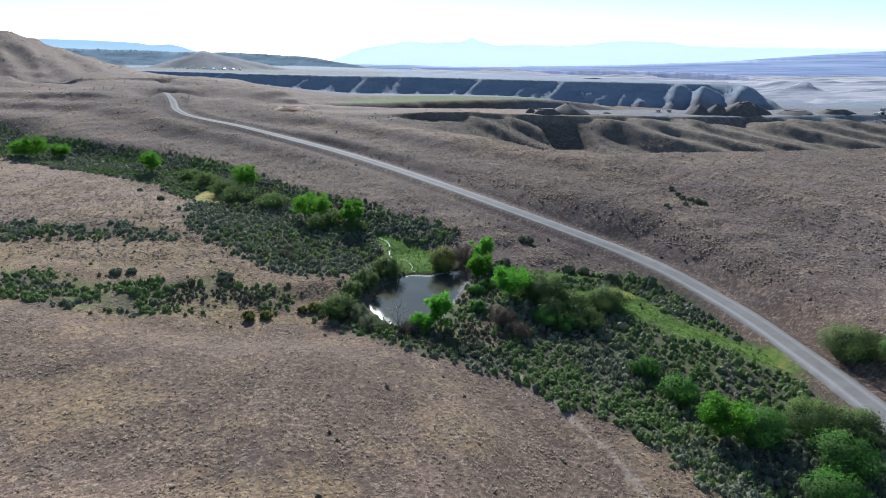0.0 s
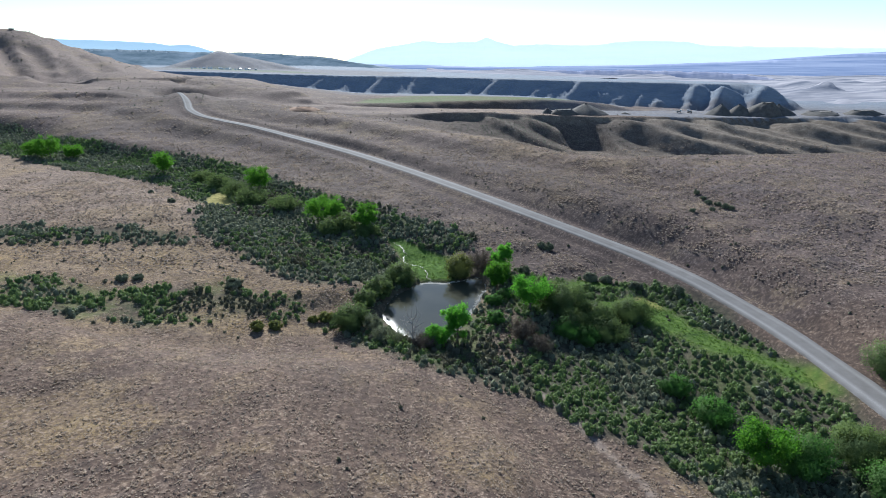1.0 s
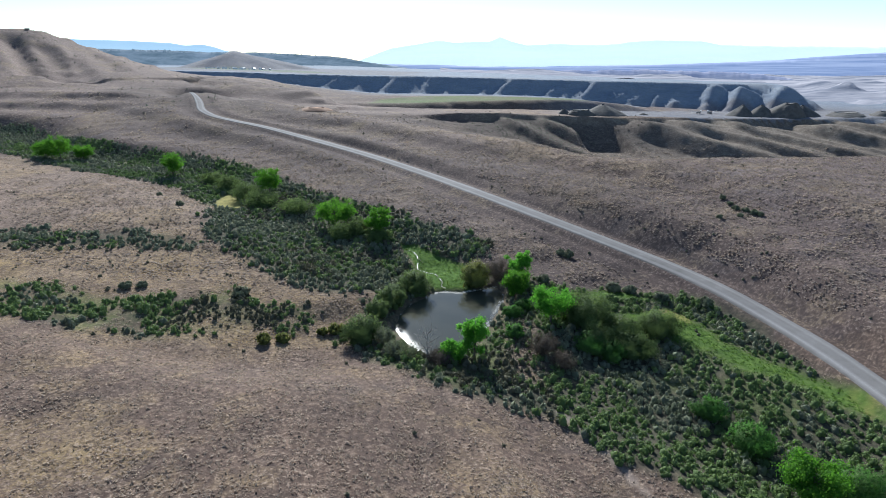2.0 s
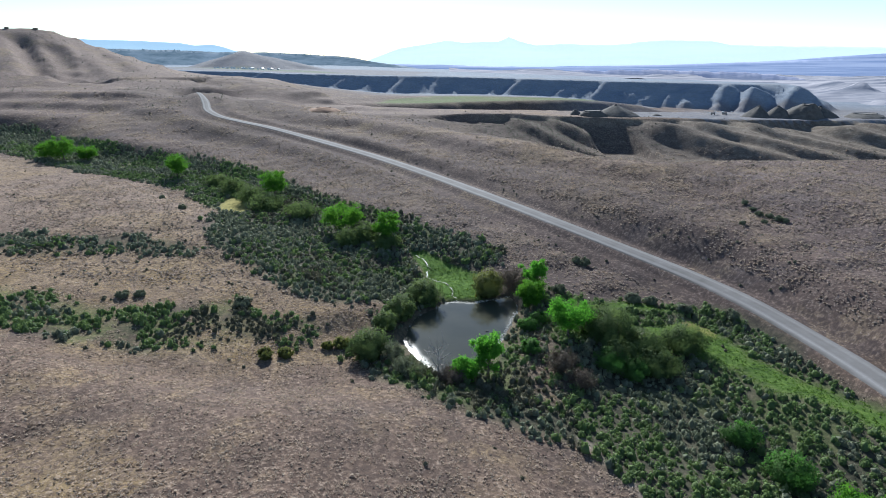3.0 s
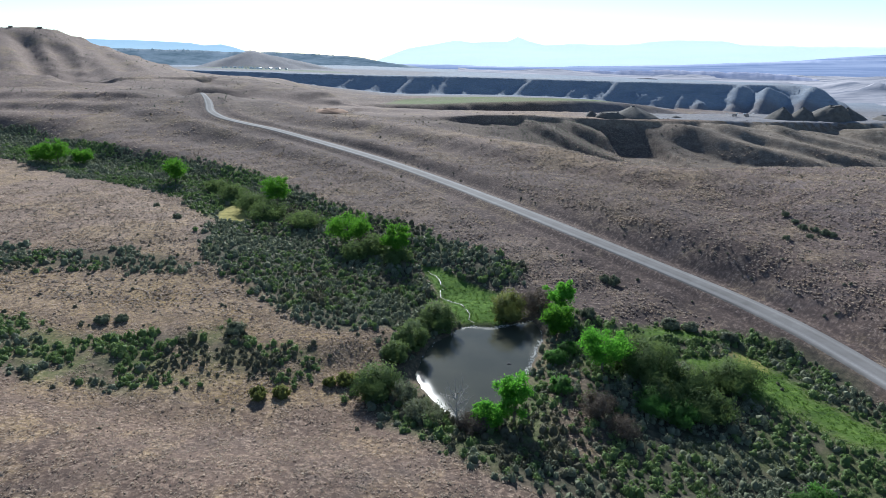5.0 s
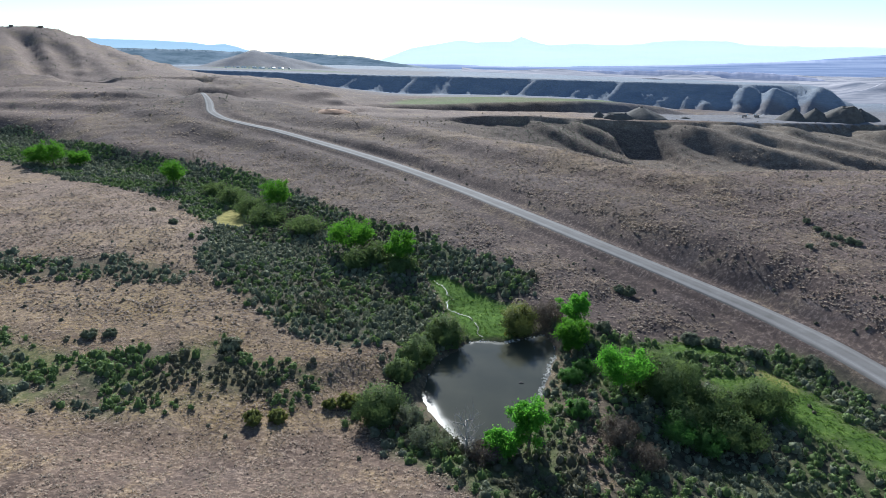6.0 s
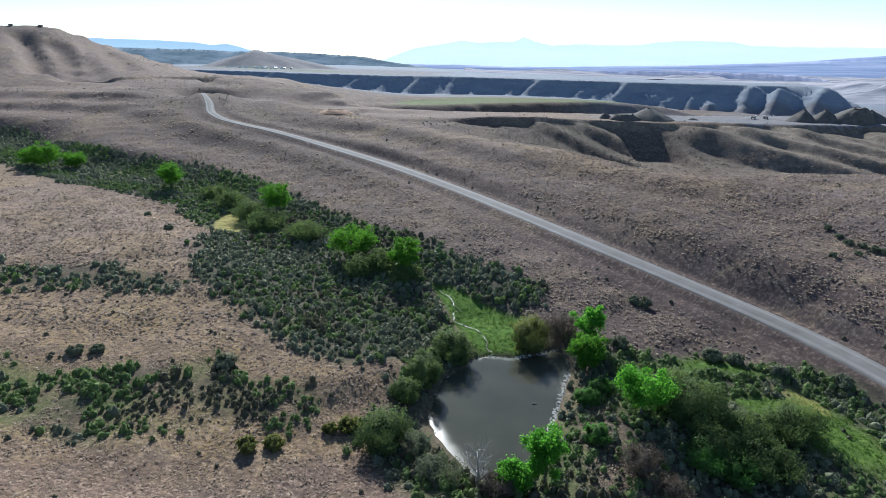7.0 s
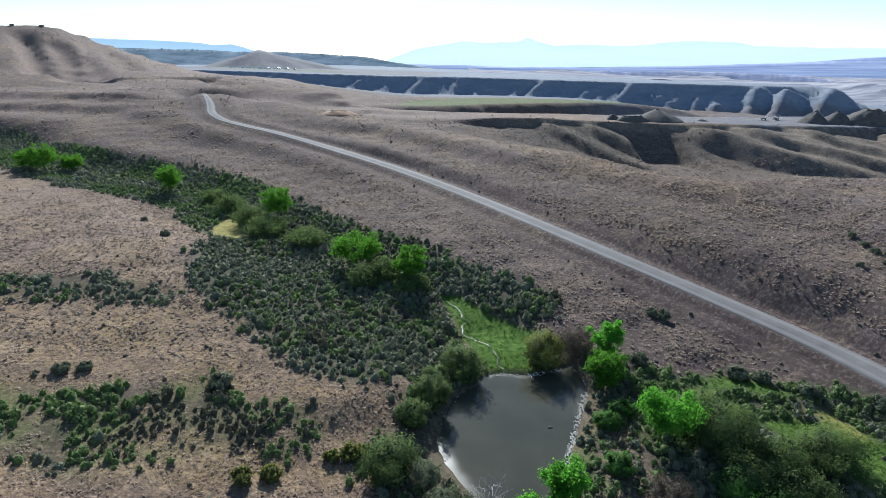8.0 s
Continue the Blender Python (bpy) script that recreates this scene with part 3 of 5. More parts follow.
# ---- cover of the ground, in plan ----
SAGE_MAIN = np.array([(-149, 192), (-118, 174), (-96, 172), (-80, 163), (-66, 148), (-60, 128), (-53, 118), (-42, 109), (-31, 101.5), (-24, 99), (-16.5, 101), (-14.5, 108), (-12.5, 113), (-15, 120), (-18.5, 129.5), (-14.8, 129.5), (-9.5, 124.5), (-4.5, 120.5), (0, 121.5), (0, 130), (-14, 138.5), (-30, 151), (-48, 164), (-73, 187), (-96, 199), (-118, 205), (-146, 217), (-178, 233), (-215, 240), (-215, 222), (-178, 210)])
SAGE_EAST = np.array([(-17, 83), (-15, 80), (-8, 75.5), (-1.7, 71.5), (4.3, 70), (8.6, 68), (13.4, 62.8), (19, 58.5), (23.4, 53), (26, 47), (32, 28), (50, 28), (48, 66), (46, 84), (42, 101), (36, 110.5), (24, 111.5), (12, 110.5), (6, 110), (4, 104), (2, 97), (-1, 88), (-4, 81)])
SHELF_A = np.array([(-120, 112), (-95, 107), (-78, 110), (-57, 114.5), (-54, 119), (-70, 122), (-82, 118.5), (-95, 118), (-120, 120)])
SHELF_B = np.array([(-90, 93), (-72, 91), (-61, 92.5), (-51, 92), (-42, 98), (-30, 93.5), (-20, 88), (-30, 84.5), (-44, 83), (-52, 80.5), (-64, 82), (-90, 85)])
GRASS_STRIP = np.array([(17, 111), (25, 112), (30, 105), (36, 95), (49.5, 80), (48, 73), (38, 83), (28, 93), (22, 99), (15, 105)])
MEADOW = np.array([(-18.8, 129.8), (-14.6, 129.4), (-9.6, 124.2), (-5, 120.2), (-1, 118.4), (-0.6, 112), (-4, 109), (-9.6, 108.4), (-12, 113), (-14.6, 120)])
GOLD_PATCH = np.array([(-72, 163), (-69, 165), (-61, 152), (-63, 148), (-68, 152)])
# spur top; its sunny, hazy brightness is painted in as colour
LIT_BENCH = np.array([(-200, 185), (-145, 184), (-116, 167), (-92, 164), (-78, 155), (-64, 136), (-62, 124), (-78, 120), (-100, 122), (-160, 130), (-210, 160)])
SHORE_BANK = np.array([(3.4, 97), (6.5, 98), (8.2, 93), (9, 86), (7.5, 77), (4, 76), (1.5, 82), (2.4, 90)])
TRAIL = np.array([(8, 70.5), (11, 64.7), (14, 59), (16.6, 54), (18.5, 47), (20, 35)])

def ragged(x, y, poly, amount=3.0, seed=70):
    return edge(x, y, poly) + amount * (fbm(x / 7, y / 7, seed) - 0.5) * 2


def cover(x, y):
    """Share of brush, lush grass, yellow grass, bare track and hazy clay at a place."""
    brush = np.zeros(x.shape)
    lush, gold, track = brush.copy(), brush.copy(), brush.copy()
    near = np.hypot(x, y) < 420
    px, py = x[near], y[near]
    b = np.maximum(smooth(2, -2, ragged(px, py, SAGE_MAIN)), smooth(2, -2, ragged(px, py, SAGE_EAST, 1.5)))
    b = np.maximum(b, 0.6 * smooth(1.5, -2, ragged(px, py, SHELF_A, 3)))
    b = np.maximum(b, 0.6 * smooth(1.5, -2, ragged(px, py, SHELF_B, 5)) * smooth(0.30, 0.48, fbm(px / 5, py / 5, 79)))
    b *= 1 - 0.6 * smooth(1.2, -1.2, ragged(px, py, SHORE_BANK, 1.2))
    lu = np.maximum(smooth(0.6, -0.8, ragged(px, py, MEADOW, 0.8)), 0.9 * smooth(1.5, -1.5, ragged(px, py, GRASS_STRIP, 2.5)) * smooth(0.34, 0.50, fbm(px / 7, py / 7, 76)))
    lu = np.maximum(lu, 0.34 * smooth(2.5, -2, ragged(px, py, SHELF_B, 6)) * smooth(0.40, 0.55, fbm(px / 6, py / 6, 78)) * smooth(-30, -48, px))
    lu = np.maximum(lu, 0.30 * b * smooth(0.56, 0.68, fbm(px / 9, py / 9, 77)))
    go = 0.9 * smooth(0.8, -0.8, ragged(px, py, GOLD_PATCH, 1.0))
    go = np.maximum(go, 0.6 * smooth(0.62, 0.72, fbm(px / 8, py / 8, 88)) * smooth(3, -1, ragged(px, py, GRASS_STRIP, 3.0)))
    pd = edge(px, py, POND)
    b = np.maximum(b, np.where(px < 0, 0.7, 0.5) * smooth(7, 2, pd))
    brush[near], lush[near], gold[near] = b * (1 - lu), lu, go
    track[near] = 0.42 * smooth(0.65, 0.2, to_line(px, py, TRAIL)[0] + 0.5 * (vnoise(px, py, 90) - 0.5))
    return brush, lush, gold, track


# ---- the setting ----
def mesh_from(name, verts, faces, material=None, smooth_faces=True):
    """A mesh from arrays of corners and of faces that all have as many corners."""
    verts, faces = np.asarray(verts, np.float32), np.asarray(faces, np.int32)
    me = bpy.data.meshes.new(name)
    me.vertices.add(len(verts))
    me.vertices.foreach_set("co", verts.ravel())
    k = faces.shape[1]
    me.loops.add(faces.size)
    me.loops.foreach_set("vertex_index", faces.ravel())
    me.polygons.add(len(faces))
    me.polygons.foreach_set("loop_start", np.arange(0, faces.size, k, dtype=np.int32))
    me.polygons.foreach_set("use_smooth", np.full(len(faces), smooth_faces))
    me.update(calc_edges=True)
    if material:
        me.materials.append(material)
    return me


def paint(me, name, values):
    at = me.attributes.new(name, "FLOAT", "POINT")
    at.data.foreach_set("value", np.asarray(values, np.float32))


def grid_faces(rows, cols, wrap=False):
    i = np.arange(rows - 1)[:, None]
    j = np.arange(cols if wrap else cols - 1)[None]
    k = (j + 1) % cols
    return np.stack([i * cols + j, (i + 1) * cols + j, (i + 1) * cols + k, i * cols + k], -1).reshape(-1, 4)


def build_ground():
    ang = np.radians(np.concatenate([np.arange(-52, 50, 0.29), np.arange(50, 308, 3.0)]))
    rings = [0.0, 8, 16, 24, 32]
    for stop, step in ((250, 1.15), (420, 1.6), (690, 3.2), (1060, 3.6)):
        while rings[-1] < stop:
            rings.append(rings[-1] + step)
    while rings[-1] < 4950:
        rings.append(rings[-1] * 1.02)
    rr = np.clip(np.array(rings), 0.05, 4950)
    x = (rr[:, None] * np.sin(ang)[None]).ravel()
    y = (rr[:, None] * np.cos(ang)[None]).ravel()
    z = land(x, y)
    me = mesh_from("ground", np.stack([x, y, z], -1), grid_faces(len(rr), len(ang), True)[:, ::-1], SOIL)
    for name, v in zip(("brush", "lush", "gold", "track"), cover(x, y)):
        if name == "lush":
            v = np.maximum(v, (0.25 + 0.6 * fbm(x / 9, y / 14, 96)) * smooth(5, -6, edge(x, y, np.array([(-77, 413), (-51, 441), (-28, 461), (4, 481), (52, 501), (84, 516), (96, 560), (40, 600), (-40, 560), (-84, 480)]))))
            v = np.maximum(v, 0.4 * smooth(12, -12, edge(x, y, np.array([(-470, 880), (-250, 830), (-190, 850), (-280, 935), (-470, 930)]))))
        paint(me, name, v)
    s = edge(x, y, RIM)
    # grows with distance: far ground takes its haze tint from this colour
    hazy_clay = np.maximum(smooth(900, 1300, np.hypot(x, y)), np.maximum(smooth(72, 40, s) * np.where(s < 0, np.maximum(smooth(-40, -4, s) * 0.5 + 0.5, smooth(-10, -60, s) * smooth(-190, -60, x)), 1), 0.45 * smooth(580, 680, y)))
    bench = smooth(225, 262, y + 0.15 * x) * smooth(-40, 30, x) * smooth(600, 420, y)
    hazy_clay = np.maximum(hazy_clay, np.where(y > 325, 0.5 * bench * smooth(20, 80, x), 0))
    paint(me, "olive", 0.8 * bench * smooth(2, -2, y - np.interp(x, EDGE[:, 0], EDGE[:, 1])))
    rd, rz, side, run = to_line(x, y, ROAD_LINE)
    # where the slopes turn greyer and get the painted haze tint
    grey = np.maximum(0.85 * smooth(0, 25, np.where(side < 0, rd, -rd)) * (0.45 + 0.55 * smooth(5, 75, x)), 0.62 * smooth(150, 215, y) * (x < -20))
    scrub = smooth(2, 14, np.where(side < 0, rd, -rd)) * smooth(330, 280, y)
    scrub = np.maximum(scrub, smooth(52, 26, rd) * smooth(4, 6, rd) * (side > 0) * (y > 105))
    scrub = scrub * (0.6 + 0.9 * fbm(x / 12, y / 12, 58)) * (1 - 0.8 * smooth(28, 62, x))
    # road verges: low scrub, and the banks' shade painted into the same dark
    scrub = np.maximum(scrub, smooth(9, 5, rd) * (y < 300) * np.where(side < 0, 1.0, 0.8))
    lip_y = np.interp(x, [-110, -79, -47, -12, 9, 27, 37, 53, 144], [290, 279, 256, 231, 214, 196, 191, 190, 204])
    edge_y = np.interp(x, EDGE[:, 0], EDGE[:, 1])
    ravine = smooth(2, 10, y - lip_y) * smooth(0, 6, edge_y - y) * smooth(-75, -30, x) * smooth(120, 60, x)
    rosy = smooth(26, 4, np.abs(y - lip_y + 8)) * smooth(75, 20, x) * smooth(-120, -60, x) * (y < lip_y + 2)
    scrub = np.maximum(scrub * (1 - 0.8 * rosy), ravine)
    scrub = np.maximum(scrub, 0.55 * smooth(84, 70, y) * smooth(-45, -25, x) * smooth(0.40, 0.58, fbm(x / 10, y / 10, 59)))
    grey = grey * (1 - 0.7 * rosy)
    paint(me, "scrub", 0.85 * scrub)
    st = smooth(14, -8, ragged(x, y, np.array([(-105, 108), (-72, 112), (-52, 112), (-30, 99), (-18, 90), (-32, 94), (-44, 99), (-62, 93), (-105, 93)], float), 6, 97))
    st = np.maximum(st, 0.75 * smooth(0.53, 0.66, fbm(x / 13, y / 13, 98)) * smooth(40, 20, x))
    st = np.maximum(st, 0.95 * smooth(0.50, 0.60, fbm(x / 6, y / 6, 99)) * smooth(7, 1, edge(x, y, SHELF_B)) * smooth(95, 86, y))
    paint(me, "straw", np.where(np.hypot(x, y) < 300, st * smooth(8, 12, rd), 0))
    grey = grey * (1 - 0.75 * bench)
    paint(me, "grey", np.maximum(0.6 * smooth(42, 25, rd) * (y > 95), np.maximum(0.08, grey)))
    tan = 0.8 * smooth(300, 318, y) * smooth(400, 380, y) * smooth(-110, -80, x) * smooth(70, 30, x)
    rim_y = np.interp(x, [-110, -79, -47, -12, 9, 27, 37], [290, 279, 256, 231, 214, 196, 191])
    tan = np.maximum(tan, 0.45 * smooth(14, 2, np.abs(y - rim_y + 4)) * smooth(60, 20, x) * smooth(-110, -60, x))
    # left bench and hill: brightness of sun and haze added as colour
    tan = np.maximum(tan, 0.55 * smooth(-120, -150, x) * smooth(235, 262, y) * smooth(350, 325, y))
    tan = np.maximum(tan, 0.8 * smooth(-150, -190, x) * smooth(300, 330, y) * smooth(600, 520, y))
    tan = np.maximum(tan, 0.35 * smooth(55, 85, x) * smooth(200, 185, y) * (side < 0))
    paint(me, "pale", np.maximum(tan, np.where(np.hypot(x, y) < 420, smooth(8, -6, ragged(x, y, LIT_BENCH, 5, 95)), 0)))
    paint(me, "hazy_clay", hazy_clay)
    return tagged(new("ground", me), "dry tan rangeland with bare soil and low scrub", "ground", kind="structure")


def build_road():
    n = len(ROAD_LINE)
    d = np.gradient(ROAD_LINE[:, :2], axis=0)
    d /= np.linalg.norm(d, axis=1)[:, None]
    across = np.stack([d[:, 1], -d[:, 0]], -1)
    offs = np.array([-2.55, -2.22, -1.82, -1.3, -0.7, 0, 0.7, 1.3, 1.82, 2.22, 2.55])
    lift = np.array([-0.25, 0.02, 0.06, 0.05, 0.09, 0.12, 0.09, 0.05, 0.06, 0.02, -0.25])
    rut = np.array([0, 0.0, 0.35, 0.8, 0.2, 0.25, 0.2, 0.8, 0.35, 0.0, 0])
    run = np.arange(n)
    wob = 0.25 * (vnoise(run / 3.0, run * 0.0, 5) - 0.5)[:, None] * (np.abs(offs) > 2.1)[None]
    o = offs[None] + wob * np.sign(offs)[None]
    o = o * (1 - 0.28 * smooth(225, 262, ROAD_LINE[:, 1]) - 0.3 * smooth(268, 292, ROAD_LINE[:, 1]))[:, None]
    x = ROAD_LINE[:, :1] + across[:, :1] * o
    y = ROAD_LINE[:, 1:2] + across[:, 1:2] * o
    z = ROAD_LINE[:, 2:3] + lift[None] + 0.0 * x
    me = mesh_from("road", np.stack([x, y, z], -1).reshape(-1, 3), grid_faces(n, len(offs)), GRAVEL)
    paint(me, "rut", np.tile(rut, n) * (0.4 + 0.6 * vnoise(np.repeat(run, len(offs)) / 9.0, np.tile(offs, n), 8)))
    return tagged(new("road", me), "grey graded gravel road curving down the slope", "road", kind="structure")


def build_water():
    """The pond's surface in rings from its middle to its edge; the wind ruffles it along the near shore."""
    ring = np.vstack([POND, POND[:1]])
    c = POND.mean(0)
    rim = np.concatenate([a + (b - a) * np.linspace(0, 1, 8, endpoint=False)[:, None] for a, b in zip(ring, ring[1:])])
    rim = rim + 0.5 * (rim - c) / np.linalg.norm(rim - c, axis=1)[:, None]
    steps = np.linspace(0.0004, 1, 26)
    pts = (c[None, None] + (rim - c)[None] * steps[:, None, None]).reshape(-1, 2)
    v = np.column_stack([pts, np.full(len(pts), POND_Z)])
    f = grid_faces(len(steps), len(rim), True)
    me = mesh_from("water", v, f, WATER)
    if me.polygons[0].normal.z < 0:
        me.flip_normals()
    shore = np.array([(-15.0, 92.0), (-13.2, 88.6), (-9.8, 83.6)])
    near_edge = np.array([(-9.8, 83.4), (-6.6, 81.2), (-3.4, 82.4), (-2.0, 86)])
    d = to_line(pts[:, 0], pts[:, 1], shore)[0] + 1.6 * (fbm(pts[:, 0] / 2.2, pts[:, 1] / 2.2, 68) - 0.5)
    d = np.minimum(d, 1.6 * to_line(pts[:, 0], pts[:, 1], near_edge)[0] + 0.4)
    edge_n = np.array([(-9.6, 108.6), (-7, 109.2), (-4.3, 108.8), (-1.4, 110.6), (1.6, 112.6), (3.5, 109.6), (3.3, 105.6), (2.1, 102), (1.5, 99.5)])
    lap = smooth(1.7, 0.5, to_line(pts[:, 0], pts[:, 1], edge_n)[0] + 0.9 * (vnoise(pts[:, 0] / 0.7, pts[:, 1] / 0.7, 69) - 0.35))
    paint(me, "ruffled", np.maximum(smooth(3.2, 0.6, d), 1.5 * lap))
    return tagged(new("water", me), "still dark water of a small stock pond", "pond", kind="structure")


def skyline(name, label, profile, dist, foot, material, seed, rough):
    """A far ridge: a long solid bank round the horizon, with its crest by bearing and height angle."""
    az = np.arange(profile[0][0], profile[-1][0], 0.08)
    el = np.interp(az, [p[0] for p in profile], [p[1] for p in profile])
    el = el + rough * (fbm(az / 0.9, az * 0, seed, 5) - 0.5)
    depth = np.array([0, 14, 36, 70, 160, 260])
    drop = np.array([0.0, 0.45, 0.8, 1.0, 1.0, 0.0])
    a = np.radians(az)
    crest = 38 + dist * np.tan(np.radians(el))
    rows = []
    for dp, f in zip(depth, drop):
        rr = dist + dp + 5 * (vnoise(az * 3, az * 0 + dp * 0.02, seed + 3) - 0.5)
        zz = foot + (crest - foot) * f
        rows.append(np.stack([rr * np.sin(a), rr * np.cos(a), zz], -1))
    me = mesh_from(name, np.concatenate(rows), grid_faces(len(depth), len(az))[:, ::-1], material)
    return tagged(new(name, me), label, "backdrop", kind="structure")


build_ground()
build_road()
build_water()
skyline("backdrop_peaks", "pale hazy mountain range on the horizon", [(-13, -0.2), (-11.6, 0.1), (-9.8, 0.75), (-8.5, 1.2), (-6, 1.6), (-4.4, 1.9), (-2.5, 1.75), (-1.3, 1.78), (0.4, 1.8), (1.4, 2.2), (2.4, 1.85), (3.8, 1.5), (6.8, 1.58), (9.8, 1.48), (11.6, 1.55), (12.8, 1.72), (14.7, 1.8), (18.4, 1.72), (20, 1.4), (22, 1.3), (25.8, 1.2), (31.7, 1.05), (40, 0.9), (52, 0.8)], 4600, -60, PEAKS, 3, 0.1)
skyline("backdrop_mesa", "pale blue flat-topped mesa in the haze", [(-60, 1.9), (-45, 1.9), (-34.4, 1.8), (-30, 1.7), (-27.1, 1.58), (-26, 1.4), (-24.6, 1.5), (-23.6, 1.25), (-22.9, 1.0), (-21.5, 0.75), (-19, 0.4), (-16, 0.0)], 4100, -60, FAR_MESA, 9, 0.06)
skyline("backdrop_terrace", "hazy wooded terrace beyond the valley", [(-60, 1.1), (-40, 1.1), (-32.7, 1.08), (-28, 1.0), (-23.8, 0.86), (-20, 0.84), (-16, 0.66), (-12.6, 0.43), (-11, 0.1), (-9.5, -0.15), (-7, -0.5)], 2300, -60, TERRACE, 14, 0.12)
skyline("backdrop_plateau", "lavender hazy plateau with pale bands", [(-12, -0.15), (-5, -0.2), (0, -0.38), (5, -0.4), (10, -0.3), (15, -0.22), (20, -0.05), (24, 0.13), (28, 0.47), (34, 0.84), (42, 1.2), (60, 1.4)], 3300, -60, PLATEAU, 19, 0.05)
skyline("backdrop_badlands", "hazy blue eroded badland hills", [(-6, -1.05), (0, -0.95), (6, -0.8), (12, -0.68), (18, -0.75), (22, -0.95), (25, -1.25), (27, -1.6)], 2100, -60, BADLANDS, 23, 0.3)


def build_flats():
    """Hazy valley floor beyond the mesa, with low rises."""
    az = np.radians(np.arange(-4, 62, 0.3))
    rr = np.array([1180 * 1.012 ** i for i in range(86)])
    x, y = rr[:, None] * np.sin(az)[None], rr[:, None] * np.cos(az)[None]
    z = land(x.ravel(), y.ravel()) + 1.5 + 9 * np.clip(fbm(x.ravel() / 130, y.ravel() / 130, 15) - 0.52, 0, 1) * 3
    for bearing, away, high, wide in ((29.4, 1420, 17, 45), (30.5, 1240, 8, 40), (27.2, 1700, 9, 110), (34.0, 1500, 8, 120)):
        bx, by = away * math.sin(radians(bearing)), away * math.cos(radians(bearing))
        bd = np.hypot(x.ravel() - bx, y.ravel() - by) / wide + 0.5 * (fbm(x.ravel() / 60, y.ravel() / 60, 18) - 0.5)
        z += high * (0.7 * smooth(1.0, 0.15, bd) + 0.3 * smooth(0.4, 0.28, bd))
    z -= 6 * smooth(1300, 1180, np.hypot(x, y).ravel())
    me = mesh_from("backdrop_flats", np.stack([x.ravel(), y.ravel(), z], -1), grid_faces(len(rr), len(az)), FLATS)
    return tagged(new("backdrop_flats", me), "pale hazy valley floor with low rises", "backdrop", kind="structure")


build_flats()


# ---- plants ----
rng = np.random.default_rng(7)


def thing(name, label, category, at, group=""):
    ob = new(name)
    ob.empty_display_size = 0.3
    ob.location = at
    return tagged(ob, label, category, group)


def part(name, me, parent, label=""):
    ob = new(name, me)
    ob.parent = parent
    return tagged(ob, label)


def tube(points, radii, sides=6):
    """Corners and faces of a tapered limb along points."""
    points, radii = np.asarray(points, float), np.asarray(radii, float)
    d = np.gradient(points, axis=0)
    d /= np.linalg.norm(d, axis=1)[:, None] + 1e-9
    ref = np.where(np.abs(d[:, 2:3]) > 0.9, np.array([[1.0, 0, 0]]), np.array([[0, 0, 1.0]]))
    u = np.cross(d, ref)
    u /= np.linalg.norm(u, axis=1)[:, None]
    v = np.cross(d, u)
    a = np.arange(sides) / sides * 2 * math.pi
    ring = points[:, None] + radii[:, None, None] * (np.cos(a)[None, :, None] * u[:, None] + np.sin(a)[None, :, None] * v[:, None])
    return ring.reshape(-1, 3), grid_faces(len(points), sides, True)


def limb(start, end, r0, r1, g, bend=0.12, n=6):
    """Points and radii of a crooked limb."""
    t = np.linspace(0, 1, n)[:, None]
    p = np.asarray(start)[None] * (1 - t) + np.asarray(end)[None] * t
    ln = np.linalg.norm(np.asarray(end) - np.asarray(start))
    off = np.cumsum(g.normal(0, bend * ln / n, (n, 3)), 0)
    off -= off[:1]
    return p + off * np.sin(t * math.pi * 0.5), np.linspace(r0, r1, n)


def joined(pieces):
    vs, fs, k = [], [], 0
    for v, f in pieces:
        vs.append(v)
        fs.append(f + k)
        k += len(v)
    return np.concatenate(vs), np.concatenate(fs)


def leaves(centres, long, wide, g, facing=None, loose=0.55):
    """Small four-cornered leaves at the centres, each an island of its own, that face more or less the given ways."""
    n = len(centres)
    c = np.asarray(centres, float)
    out = np.tile(np.array([[0.0, 0.0, 1.0]]), (n, 1)) if facing is None else np.asarray(facing, float)
    out = out / (np.linalg.norm(out, axis=1)[:, None] + 1e-9) + g.normal(0, loose, (n, 3))
    out /= np.linalg.norm(out, axis=1)[:, None] + 1e-9
    a = np.cross(out, g.normal(0, 1, (n, 3)))
    a /= np.linalg.norm(a, axis=1)[:, None] + 1e-9
    b = np.cross(out, a)
    s = g.uniform(0.65, 1.35, (n, 1))
    a, b = a * long * s * 0.5, b * wide * s * 0.5
    v = np.stack([c - a, c + b, c + a, c - b], 1).reshape(-1, 3)
    return v, np.arange(4 * n).reshape(n, 4)


